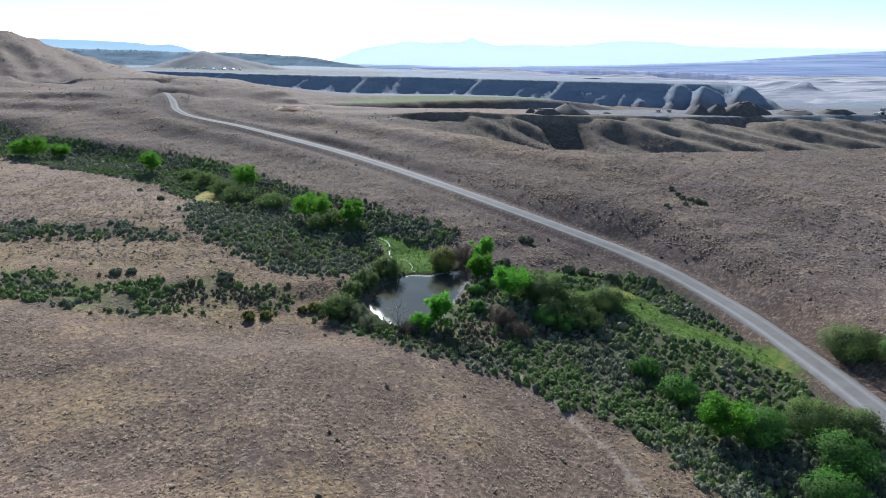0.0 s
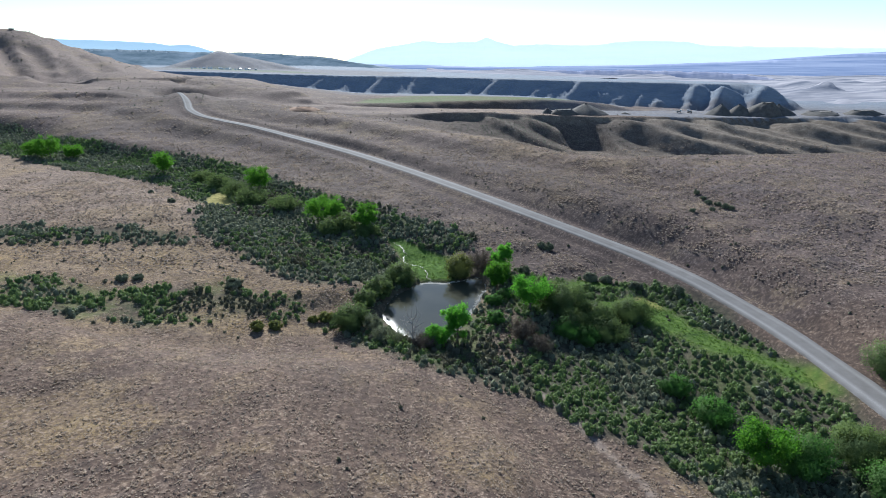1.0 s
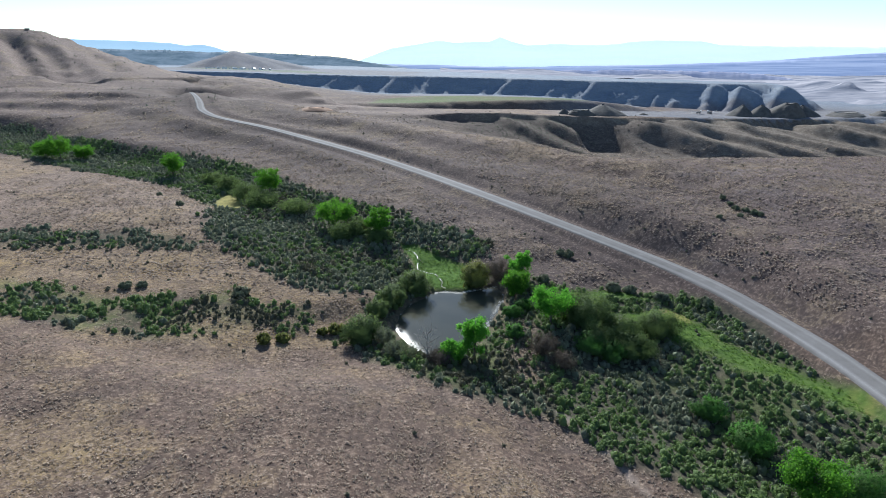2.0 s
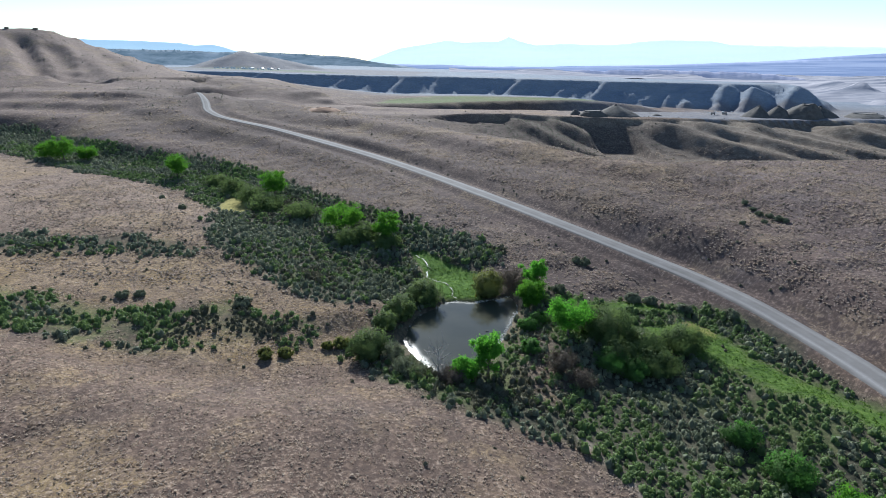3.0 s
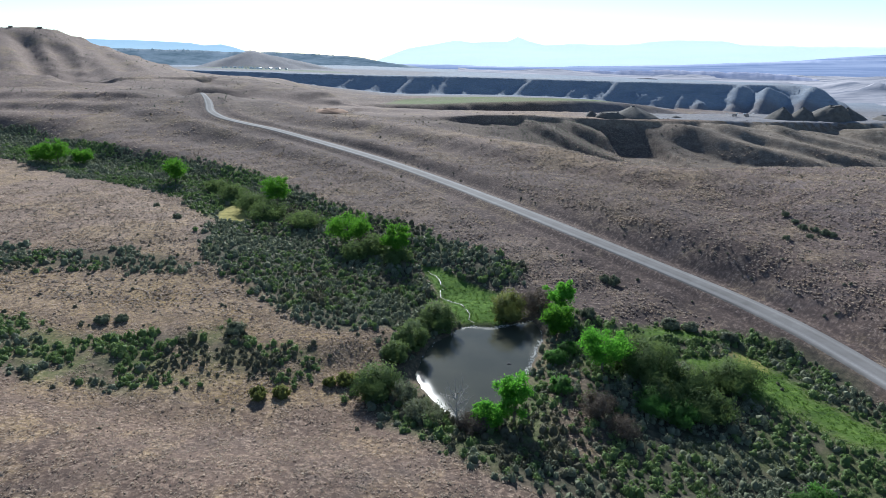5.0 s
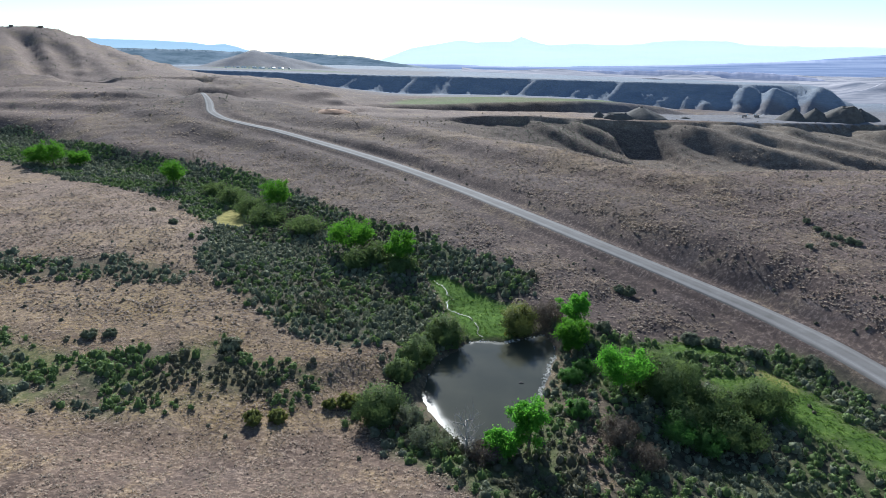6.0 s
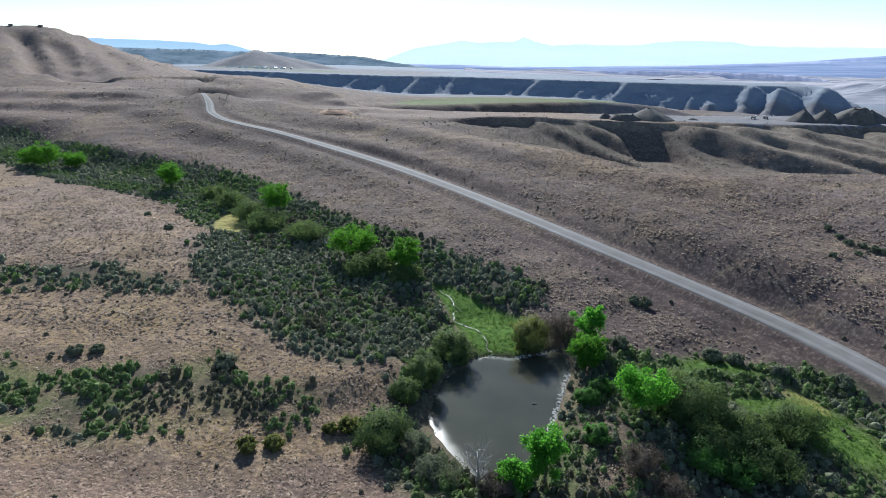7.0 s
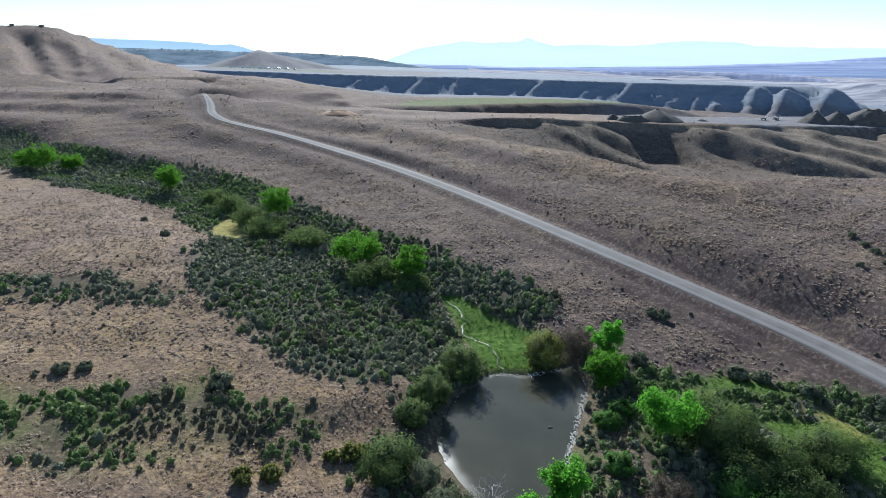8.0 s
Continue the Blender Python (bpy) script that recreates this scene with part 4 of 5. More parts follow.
def cottonwood(x, y, wide, high, seed):
    g = np.random.default_rng(seed)
    z = float(land(x, y)[0])
    tree = thing("cottonwood_tree", "young cottonwood with fresh bright green leaves beside the draw", "tree", (x, y, z - 0.1), "cottonwoods along the draw")
    lean = g.normal(0, 0.05 * high, 2)
    top = np.array([lean[0], lean[1], high * 0.62])
    p, r = limb((0, 0, 0), top, 0.022 * high + 0.06, 0.05, g, 0.1, 7)
    part("trunk", mesh_from("trunk", *tube(p, r, 7), BARK), tree)
    tips = []
    for i in range(int(7 + wide)):
        t = g.uniform(0.35, 1.0)
        start = p[0] * (1 - t) + p[-1] * t
        k = min(int(t * 6), 5)
        start = p[k] + (p[k + 1] - p[k]) * (t * 6 - k)
        a = i * 2.4 + g.uniform(-0.4, 0.4)
        out = wide * 0.5 * g.uniform(0.55, 0.9)
        end = np.array([math.cos(a) * out, math.sin(a) * out, high * g.uniform(0.40, 0.86)])
        q, s = limb(start, end, 0.05 + 0.006 * high, 0.02, g, 0.2, 5)
        part("limb", mesh_from("limb", *tube(q, s, 5), BARK), tree)
        tips += [q[-1], q[-2], q[2]]
    clumps = list(tips)
    for i in range(int(16 + 3.0 * wide)):
        v = g.normal(0, 1, 3)
        v /= np.linalg.norm(v)
        rad = g.uniform(0.55, 1.0)
        clumps.append(np.array([v[0] * wide * 0.46 * rad + lean[0], v[1] * wide * 0.46 * rad + lean[1], high * 0.56 + v[2] * high * 0.42 * rad]))
    cs, ways = [], []
    middle = np.array([lean[0], lean[1], high * 0.5])
    for c in clumps:
        n = int(g.uniform(130, 230) * (0.6 if math.hypot(x, y) > 125 else 1.0))
        off = g.normal(0, 1, (n, 3)) * np.array([0.085, 0.085, 0.06]) * wide ** 0.75 * g.uniform(0.8, 1.6)
        cs.append(c + off)
        ways.append(off / (np.linalg.norm(off, axis=1)[:, None] + 1e-6) + 0.6 * (c - middle) / (np.linalg.norm(c - middle) + 1e-6))
    v, f = leaves(np.concatenate(cs), *((0.26, 0.2) if math.hypot(x, y) > 125 else (0.2, 0.155)), g, np.concatenate(ways), 0.6)
    part("crown", mesh_from("crown", v, f, LIME if wide < 4.1 or seed == 109 else COTTONWOOD), tree, "loose crown of bright green leaves")
    return tree


def willow(x, y, wide, high, seed, foliage, label, name="willow_shrub", group="willows along the water", dense=1.0):
    g = np.random.default_rng(seed)
    z = float(land(x, y)[0])
    shrub = thing(name, label, "shrub", (x, y, z - 0.08), group)
    cs = []
    count = int(14 + 5 * wide)
    for i in range(count):
        a = g.uniform(0, 2 * math.pi)
        q = math.sqrt(g.uniform(0.02, 1))
        base = np.array([math.cos(a), math.sin(a), 0]) * q * wide * 0.2
        h = high * (1.0 - 0.48 * q ** 2) * g.uniform(0.78, 1.08)
        end = np.array([math.cos(a) * q * wide * 0.52, math.sin(a) * q * wide * 0.52, h])
        p, r = limb(base, end, 0.05, 0.012, g, 0.14, 5)
        if i < 9:
            part("stem", mesh_from("stem", *tube(p, r, 4), BARK), shrub)
        n = int(1.5 * g.uniform(95, 165) * dense * (0.55 + 0.09 * high))
        t = g.uniform(0.05, 1.05, n) ** 0.55
        on = base[None] * (1 - t[:, None]) + end[None] * t[:, None]
        cs.append(on + g.normal(0, 1, (n, 3)) * (0.07 * wide * (0.4 + 0.5 * (1 - np.abs(t - 0.6))))[:, None])
    pts = np.concatenate(cs)
    pts = pts[pts[:, 2] > 0.05]
    thin = foliage in (TWIGS, SILVER)
    away = math.hypot(x, y)
    big = 1.35 if away > 125 else 1.0
    if away > 125:
        pts = pts[::2]
    v, f = leaves(pts, (0.34 if thin else 0.25) * big, (0.055 if thin else 0.12) * big, g, pts - np.array([0, 0, high * 0.25]), 0.6)
    if not thin:
        way = g.normal(0, 1, (int(60 + 26 * wide), 3))
        way[:, 2] = np.abs(way[:, 2])
        way /= np.linalg.norm(way, axis=1)[:, None]
        core = way * np.array([wide * 0.36, wide * 0.36, high * 0.72]) * g.uniform(0.45, 1.0, (len(way), 1))
        v, f = joined([(v, f), leaves(core, 0.12 * wide + 0.2, 0.07 * wide + 0.15, g, way, 0.35)])
    if away >= 125 or thin or wide <= 2.5:
        me = mesh_from("crown", v, f, foliage)
    else:
        # the fine leaves shade as one soft mass
        q = v.reshape(-1, 4, 3)
        flat = np.cross(q[:, 1] - q[:, 0], q[:, 2] - q[:, 0])
        flat /= np.linalg.norm(flat, axis=1)[:, None] + 1e-9
        out = q.mean(1) - np.array([0, 0, high * 0.3])
        out /= np.linalg.norm(out, axis=1)[:, None] + 1e-9
        away_side = (flat * out).sum(1) < 0
        f[away_side] = f[away_side][:, ::-1]
        flat[away_side] *= -1
        n = flat * 0.7 + out + np.array([0, 0, 0.35])
        n /= np.linalg.norm(n, axis=1)[:, None]
        me = mesh_from("crown", v, f, foliage)
        me.normals_split_custom_set_from_vertices(np.repeat(n, 4, 0).tolist())
    part("crown", me, shrub)
    return shrub


def dead_tree(x, y, wide, high, seed):
    g = np.random.default_rng(seed)
    z = float(land(x, y)[0])
    tree = thing("dead_tree", "bare grey dead tree at the edge of the pond", "tree", (x, y, z - 0.1))
    p, r = limb((0, 0, 0), (0.3, 0.2, high * 0.75), 0.16, 0.05, g, 0.12, 7)
    part("trunk", mesh_from("trunk", *tube(p, r, 7), DEADWOOD), tree)
    for i in range(13):
        k = 1 + i % 6
        a = i * 2.2 + g.uniform(-0.3, 0.3)
        out = wide * 0.5 * g.uniform(0.5, 1.0)
        end = p[k] + np.array([math.cos(a) * out, math.sin(a) * out, high * g.uniform(0.18, 0.42)])
        q, s = limb(p[k], end, 0.06, 0.02, g, 0.25, 6)
        bits = [tube(q, s, 5)]
        for j in range(7):
            m = 1 + j % 5
            tip = q[m] + g.normal(0, 1, 3) * 0.55 + np.array([0, 0, 0.5])
            bits.append(tube(*limb(q[m], tip, 0.025, 0.008, g, 0.25, 4), 4))
        part("branch", mesh_from("branch", *joined(bits), DEADWOOD), tree)
    return tree


def shrub_kind(n, g, seg, rings, size=0.24):
    """One low shrub of unit width: a lumpy mound of a few lobes with fine tufts standing out of it."""
    a = np.arange(seg) / seg * 2 * math.pi
    vs = []
    long = g.uniform(0.7, 1.0)
    for i in range(rings + 1 if rings else 0):
        t = i / rings
        r = 0.36 * math.cos(t * 1.45) * (1 + 0.26 * g.normal(0, 1, seg)) * (0.86 if i == 0 else 1.0)
        h = 0.40 * math.sin(t * 1.5) * (1 + 0.22 * g.normal(0, 1, seg)) - (0.06 if i == 0 else 0)
        vs.append(np.stack([np.cos(a + 0.4 * i) * r, np.sin(a + 0.4 * i) * r * long, np.broadcast_to(h, (seg,))], -1))
    pieces = [(np.concatenate(vs), grid_faces(rings + 1, seg, True)[:, ::-1])] if rings else []
    if n:
        lobes = np.column_stack([g.uniform(-0.24, 0.24, 4), g.uniform(-0.24, 0.24, 4) * long, g.uniform(0.10, 0.30, 4)])
        reach = g.uniform(0.20, 0.34, 4)
        k = g.integers(0, 4, n)
        way = g.normal(0, 1, (n, 3))
        way[:, 2] = np.abs(way[:, 2])
        way /= np.linalg.norm(way, axis=1)[:, None]
        at = lobes[k] + way * (reach[k] * g.uniform(0.72, 1.1, n))[:, None]
        pieces.append(leaves(at, size * 1.15, size * 0.5, g, way, 0.5))
    return joined(pieces)


def strew(name, label, xs, ys, widths, foliage, count, kinds=7, seed=1, tall=1.0, seg=7, rings=3, size=0.24):
    """Many low plants on the ground, in one mesh."""
    g = np.random.default_rng(seed)
    zs = land(xs, ys)
    pick = g.integers(0, kinds, len(xs))
    turn = g.uniform(0, 2 * math.pi, len(xs))
    vs, fs, base = [], [], 0
    for k in range(kinds):
        v, f = shrub_kind(count, g, seg, rings, size)
        i = np.nonzero(pick == k)[0]
        if not len(i):
            continue
        co, si = np.cos(turn[i])[:, None], np.sin(turn[i])[:, None]
        w = widths[i][:, None]
        h = w * g.uniform(0.75, 1.25, (len(i), 1)) * tall
        px = (v[None, :, 0] * co - v[None, :, 1] * si) * w + xs[i][:, None]
        py = (v[None, :, 0] * si + v[None, :, 1] * co) * w + ys[i][:, None]
        pz = v[None, :, 2] * h + zs[i][:, None] - 0.03
        vs.append(np.stack([px, py, pz], -1).reshape(-1, 3))
        fs.append((f[None] + np.arange(len(i))[:, None, None] * len(v) + base).reshape(-1, 4))
        base += len(i) * len(v)
    me = mesh_from(name, np.concatenate(vs), np.concatenate(fs), foliage, True)
    return tagged(new(name, me), label, "shrubs", kind="stuff")


def scatter(n, x0, x1, y0, y1, seed):
    g = np.random.default_rng(seed)
    return g.uniform(x0, x1, n), g.uniform(y0, y1, n), g.uniform(0, 1, n)


def free(x, y, road=4.6, pond=0.6):
    """Places off the road and out of the water."""
    return (to_line(x, y, ROAD_LINE)[0] > road) & (edge(x, y, POND) > pond)


def apart(x, y, gap):
    """Which of the places to keep so that one cell of the gap's width holds one at most."""
    key = np.floor(x / gap).astype(np.int64) * 100003 + np.floor(y / gap).astype(np.int64)
    keep = np.zeros(len(x), bool)
    keep[np.unique(key, return_index=True)[1]] = True
    return keep


def build_brush():
    # sagebrush that fills the draw
    x, y, u = scatter(150000, -215, 52, 28, 240, 11)
    k = (edge(x, y, SAGE_MAIN) < 6) | (edge(x, y, SAGE_EAST) < 5) | (edge(x, y, SHELF_A) < 4) | (edge(x, y, SHELF_B) < 5)
    x, y, u = x[k], y[k], u[k]
    b, lu, go, tr = cover(x, y)
    shelf = np.minimum(edge(x, y, SHELF_A), edge(x, y, SHELF_B)) < 4
    k = (u < np.where(shelf, 3.2 * smooth(0.36, 0.50, fbm(x / 3.2, y / 3.2, 104, 3)), 1.0) * b * (0.8 + 0.6 * fbm(x / 6, y / 6, 101))) & (lu < 0.4) & (go < 0.3) & free(x, y)
    x, y, u = x[k], y[k], u[k]
    k = apart(x, y, 0.78)
    x, y, u = x[k], y[k], u[k]
    g = np.random.default_rng(12)
    w = np.clip(g.lognormal(0.0, 0.30, len(x)), 0.5, 1.7) * (0.72 + 0.55 * fbm(x / 14, y / 14, 102)) * 1.12
    tone = fbm(x / 11, y / 11, 103) + g.normal(0, 0.07, len(x))
    tone = np.where((edge(x, y, SHELF_B) < 4) | (edge(x, y, GRASS_STRIP) < 3), np.where((x > -46) & (x < 0), np.maximum(tone + 0.10, 0.60 + 0.1 * u), np.minimum(tone + 0.03, 0.64)), tone)
    tone = np.where((edge(x, y, SAGE_EAST) < 2) & (x > 8), np.minimum(tone + 0.05, 0.65), tone)
    w = np.where((edge(x, y, SHELF_B) < 4) | (edge(x, y, SHELF_A) < 3), w * 0.95, w)
    tone = np.where((x < -62) & (y > 140), np.minimum(tone + 0.045, 0.65), tone)
    close = np.hypot(x, y) < 128
    for name, label, lo, hi, fol, s in (("sagebrush", "dense grey-green sagebrush filling the draw", -9, 0.57, SAGE, 1), ("green_brush", "patches of greener brush among the sage", 0.57, 0.66, SAGE_GREEN, 2), ("dark_brush", "darker brush among the sage", 0.66, 9, SAGE_DARK, 3)):
        m = (tone >= lo) & (tone < hi)
        strew(name, label, x[m & close], y[m & close], w[m & close], fol, 42, seed=s, seg=6, rings=2, size=0.15)
        strew("far_" + name, label, x[m & ~close], y[m & ~close], w[m & ~close], fol, 10, seed=s + 7, seg=6, rings=2, size=0.27)
    # scattered shrubs on the open slopes
    x, y, u = scatter(16000, -210, 240, 38, 330, 21)
    d = fbm(x / 16, y / 16, 111)
    rd, rz, side, run = to_line(x, y, ROAD_LINE)
    b = cover(x, y)[0]
    verge = 0.5 * smooth(10, 5, rd) * np.where(side < 0, 1.0, 0.5) * smooth(215, 165, y)
    hollow = 0.30 * smooth(-16, -30, x) * smooth(74, 82, y) * smooth(128, 118, y) * smooth(0.42, 0.6, d)
    k = (u < 0.26 * smooth(0.54, 0.70, d) + 0.5 * verge + hollow + 0.035 + 0.5 * ((y > np.interp(x, [-47, -12, 9, 27, 37, 53, 144], [262, 238, 220, 202, 197, 196, 210])) & (x > -45) & (x < 75) & (y < 308))) & free(x, y, 4.0) & (b < 0.4)
    x, y = x[k], y[k]
    w = np.random.default_rng(22).uniform(0.35, 1.05, len(x))
    strew("scattered_shrubs", "scattered low grey shrubs on the dry slope", x, y, w, SAGE_DARK, 10, seed=5, seg=6, rings=2, tall=0.8)
    # thick scrub on the bank of the ravine
    x, y, u = scatter(5200, -14, 75, 235, 318, 65)
    lip_y = np.interp(x, [-47, -12, 9, 27, 37, 53, 144], [262, 238, 220, 202, 197, 196, 210])
    k = (y > lip_y) & (y < np.interp(x, EDGE[:, 0], EDGE[:, 1]) - 3) & (u < np.interp(x, [-14, 0, 36, 46, 62, 75], [0.3, 1.0, 1.0, 0.05, 0.05, 0.2]))
    strew("ravine_scrub", "dark scrub crowded on the ravine's bank", x[k], y[k], np.random.default_rng(66).uniform(0.35, 0.95, k.sum()), SAGE, 4, seed=67, seg=6, rings=1, tall=0.75)
    # thin scrub on the hill and the bench under it
    x, y, u = scatter(9000, -380, -120, 255, 470, 61)
    k = (u < 0.06 + 0.5 * smooth(0.54, 0.7, fbm(x / 16, y / 16, 62))) & free(x, y, 4.0)
    strew("hill_scrub", "thin dark scrub dotted over the hillside", x[k], y[k], np.random.default_rng(63).uniform(0.4, 1.0, k.sum()), SAGE, 3, seed=64, seg=6, rings=2)
    # low dark mounds and pale bunches of grass over the open soil
    for name, label, fol, n, s, lo, hi, cnt, seg, rings, size in (("low_tufts", "low dark mounds dotted over the soil", TUFT, 120000, 41, 0.40, 0.62, 4, 5, 1, (0.22, 0.6)), ("dry_grass", "pale bunches of dry grass on bare soil", STRAW, 330000, 31, 0.36, 0.58, 4, 0, 0, (0.35, 0.8))):
        x, y, u = scatter(n, -200, 160, 30, 285, s)
        far = np.hypot(x, y)
        d = fbm(x / 9, y / 9, s + 1)
        mats = 0.10 + 1.1 * smooth(0.47, 0.60, fbm(x / 2.6, y / 2.6, s + 5, 3))
        b, lu, go, tr = cover(x, y)
        k = (u < mats * (0.30 + 0.85 * smooth(lo, hi, d)) * np.clip(1.25 - far / 200, 0.16, 1) * np.where((name == 'low_tufts') & (far > 110), 0.45, 1.0)) & free(x, y, 8.0) & (b < 0.5) & (lu < 0.3) & (np.abs(x) < 0.92 * y + 25)
        x, y = x[k], y[k]
        w = np.random.default_rng(s + 2).uniform(*size, len(x)) * np.clip(far[k] / 120, 0.85, 1.5)
        strew(name, label, x, y, w, fol, cnt, seed=s + 3, tall=0.6, seg=seg, rings=rings, size=0.5 if name == "dry_grass" else 0.26)
    # finer bunches where the camera passes low over the open ground
    x, y, u = scatter(75000, -75, 50, 34, 104, 35)
    b, lu, go, tr = cover(x, y)
    k = (u < 0.15 + 0.85 * smooth(0.40, 0.58, fbm(x / 1.7, y / 1.7, 36, 3))) & free(x, y, 3.4) & (b < 0.45) & (lu < 0.3) & (np.abs(x) < 0.85 * y + 8)
    strew("short_dry_grass", "short pale tufts of dry grass and stubble", x[k], y[k], np.random.default_rng(37).uniform(0.22, 0.55, k.sum()), STRAW, 3, seed=38, tall=0.6, rings=0, size=0.55)
    # small bunches all over the slopes on both sides of the road
    x, y, u = scatter(76000, -110, 150, 100, 215, 45)
    b, lu, go, tr = cover(x, y)
    k = (u < 0.25 + 0.75 * smooth(0.40, 0.58, fbm(x / 3.1, y / 3.1, 46, 3))) & free(x, y, 8.0) & (b < 0.45) & (lu < 0.3) & (np.abs(x) < 0.8 * y)
    strew("slope_grass", "small bunches of grey dry grass over the slopes", x[k], y[k], np.random.default_rng(47).uniform(0.35, 0.85, k.sum()), BUNCH, 3, seed=48, tall=0.6, rings=0, size=0.62)
    # grass of the wet meadow and of the strip below the road
    x, y, u = scatter(22000, -20, 54, 68, 132, 51)
    b, lu, go, tr = cover(x, y)
    k = (lu > 0.35) & (u < 0.9) & free(x, y, 4.2, 0.2)
    strew("meadow_grass", "lush green grass on wet ground", x[k], y[k], np.random.default_rng(52).uniform(0.35, 0.8, k.sum()), GRASS, 8, seed=53, tall=0.6, rings=0, size=0.3)


COTTONWOODS = [(-141.7, 193, 8.4, 5.2), (-136, 192, 8.8, 7), (-131, 195.5, 7, 4.4), (-94.5, 182.4, 7.4, 6), (-58.4, 163.7, 7.2, 7.2), (-34.6, 139.4, 9.6, 6), (-23.9, 133, 6, 6.4), (4.6, 105.6, 4.6, 4.6), (5.2, 110.8, 4, 5.4), (9.6, 95.3, 7.0, 5.8), (-2.0, 82.2, 4.1, 5.4), (-4.7, 80.9, 3.8, 2.8), (31.4, 59.5, 6.2, 5.4)]
WILLOWS = [(-12.6, 106.6, 6, 4.2), (-15.6, 99, 4.4, 3.8), (-17.2, 94.6, 3.8, 2.8), (-18, 86, 6, 4), (15.8, 95, 8, 5), (13.6, 98, 6, 5), (19.6, 92.6, 6.4, 3.8), (26.3, 95.3, 7, 3.6), (-71.6, 168.8, 7.6, 3.6), (-57.2, 154, 9, 4), (-47, 149, 8, 3.4), (-79.8, 176.6, 6.6, 2.8), (-31.6, 131.6, 5.8, 3.6), (-28.4, 134, 5.6, 4), (-23.4, 131, 6, 2.8), (-63.5, 160.2, 8, 4), (21, 89, 6.4, 3.2), (16.4, 90.2, 5, 3.2), (57, 78, 9, 4), (43, 62, 7.4, 3.6), (47, 60.5, 6, 3.2), (-15.6, 103.6, 4, 2.6)]
GREEN_WILLOWS = [(14.8, 89, 5.2, 2.4), (17.6, 87.6, 4.6, 2.8), (29.4, 68.6, 5.2, 3), (26.6, 75, 4.4, 2.2), (60.5, 73, 6, 3.6), (35.8, 60.4, 7, 4), (42.8, 56, 7.2, 3.8), (3.8, 97, 3, 2), (3.8, 89.4, 3, 1.8), (5.6, 99.2, 2.8, 1.8), (38.5, 50.4, 6, 3.2)]
TWIGGY = [(2, 113.2, 5, 3.8), (7.6, 85.4, 4.4, 3.2), (-6.4, 79.6, 3.6, 2.2), (9.8, 82.6, 3.8, 2.4)]
SILVERY = [(-11.2, 81.6, 4.2, 2), (-14.6, 84.8, 3, 3), (-12.8, 81.6, 3, 2.2)]
LONE_SHRUBS = [(16.3, 125.5, 2.2, 1.5), (14.9, 126.4, 1.6, 1.1), (10, 111.4, 2.4, 1.3), (-58, 95.2, 1.9, 0.9), (-55.8, 96.2, 1.6, 0.9), (-39.6, 96.4, 3, 1.4), (55.9, 152.2, 1.4, 0.8), (56.2, 148.7, 1.5, 0.8), (56.2, 145, 1.7, 0.9), (57.7, 143.7, 1.5, 0.9), (58.9, 142.1, 1.8, 1), (59.9, 140.9, 1.5, 0.9), (50.1, 138.1, 1.3, 0.8), (55.2, 139.7, 1.3, 0.8), (30.2, 108.6, 2.8, 1.6), (37.2, 106.6, 2.4, 1.5), (22.6, 111.6, 2.8, 1.6), (25.4, 111, 2.2, 1.4), (-72, 141.6, 1.6, 1), (-81.6, 150.4, 1.4, 1)]
YELLOW_SHRUBS = [(-31.1, 82.3, 2, 1.4), (-28.7, 83.4, 2.1, 1.3), (-22.3, 88.2, 2.4, 1.3), (-24.2, 87.6, 1.6, 1)]

for i, row in enumerate(COTTONWOODS):
    cottonwood(row[0], row[1], row[2] * 0.93, row[3] * 1.14, 100 + i)
for i, row in enumerate(WILLOWS):
    willow(*row, 200 + i, WILLOW, "dense olive-grey willow shrub beside the water")
for i, row in enumerate(GREEN_WILLOWS):
    willow(*row, 300 + i, WILLOW_GREEN, "leafy green willow shrub in the draw")
for i, row in enumerate(TWIGGY):
    willow(*row, 400 + i, TWIGS, "bare reddish-brown twiggy shrub by the pond", dense=0.8)
for i, row in enumerate(SILVERY):
    willow(*row, 500 + i, SILVER, "pale silvery shrub with thin leaves by the pond", dense=0.6)
willow(-2.4, 111, 6, 4.4, 600, WILLOW_YELLOW, "rounded yellow-green willow at the head of the pond")
dead_tree(-8.3, 80.9, 4.6, 5, 610)
for i, row in enumerate(LONE_SHRUBS):
    willow(*row, 700 + i, SAGE, "lone grey-green sagebrush on the bare slope", "sagebrush_shrub", "lone shrubs on the slopes", 1.2)
for i, row in enumerate(YELLOW_SHRUBS):
    willow(*row, 800 + i, WILLOW_YELLOW, "small round yellow-green shrub on dry soil", "rabbitbrush_shrub", "lone shrubs on the slopes", 1.2)
build_brush()


# ---- pond edge, meadow stream ----
def stone_mesh(seed, size=1.0):
    g = np.random.default_rng(seed)
    bm = bmesh.new()
    bmesh.ops.create_icosphere(bm, subdivisions=1, radius=0.5 * size)
    for v in bm.verts:
        v.co *= g.uniform(0.7, 1.15)
        v.co.z *= 0.6
    me = bpy.data.meshes.new("stone")
    bm.to_mesh(me)
    bm.free()
    return me


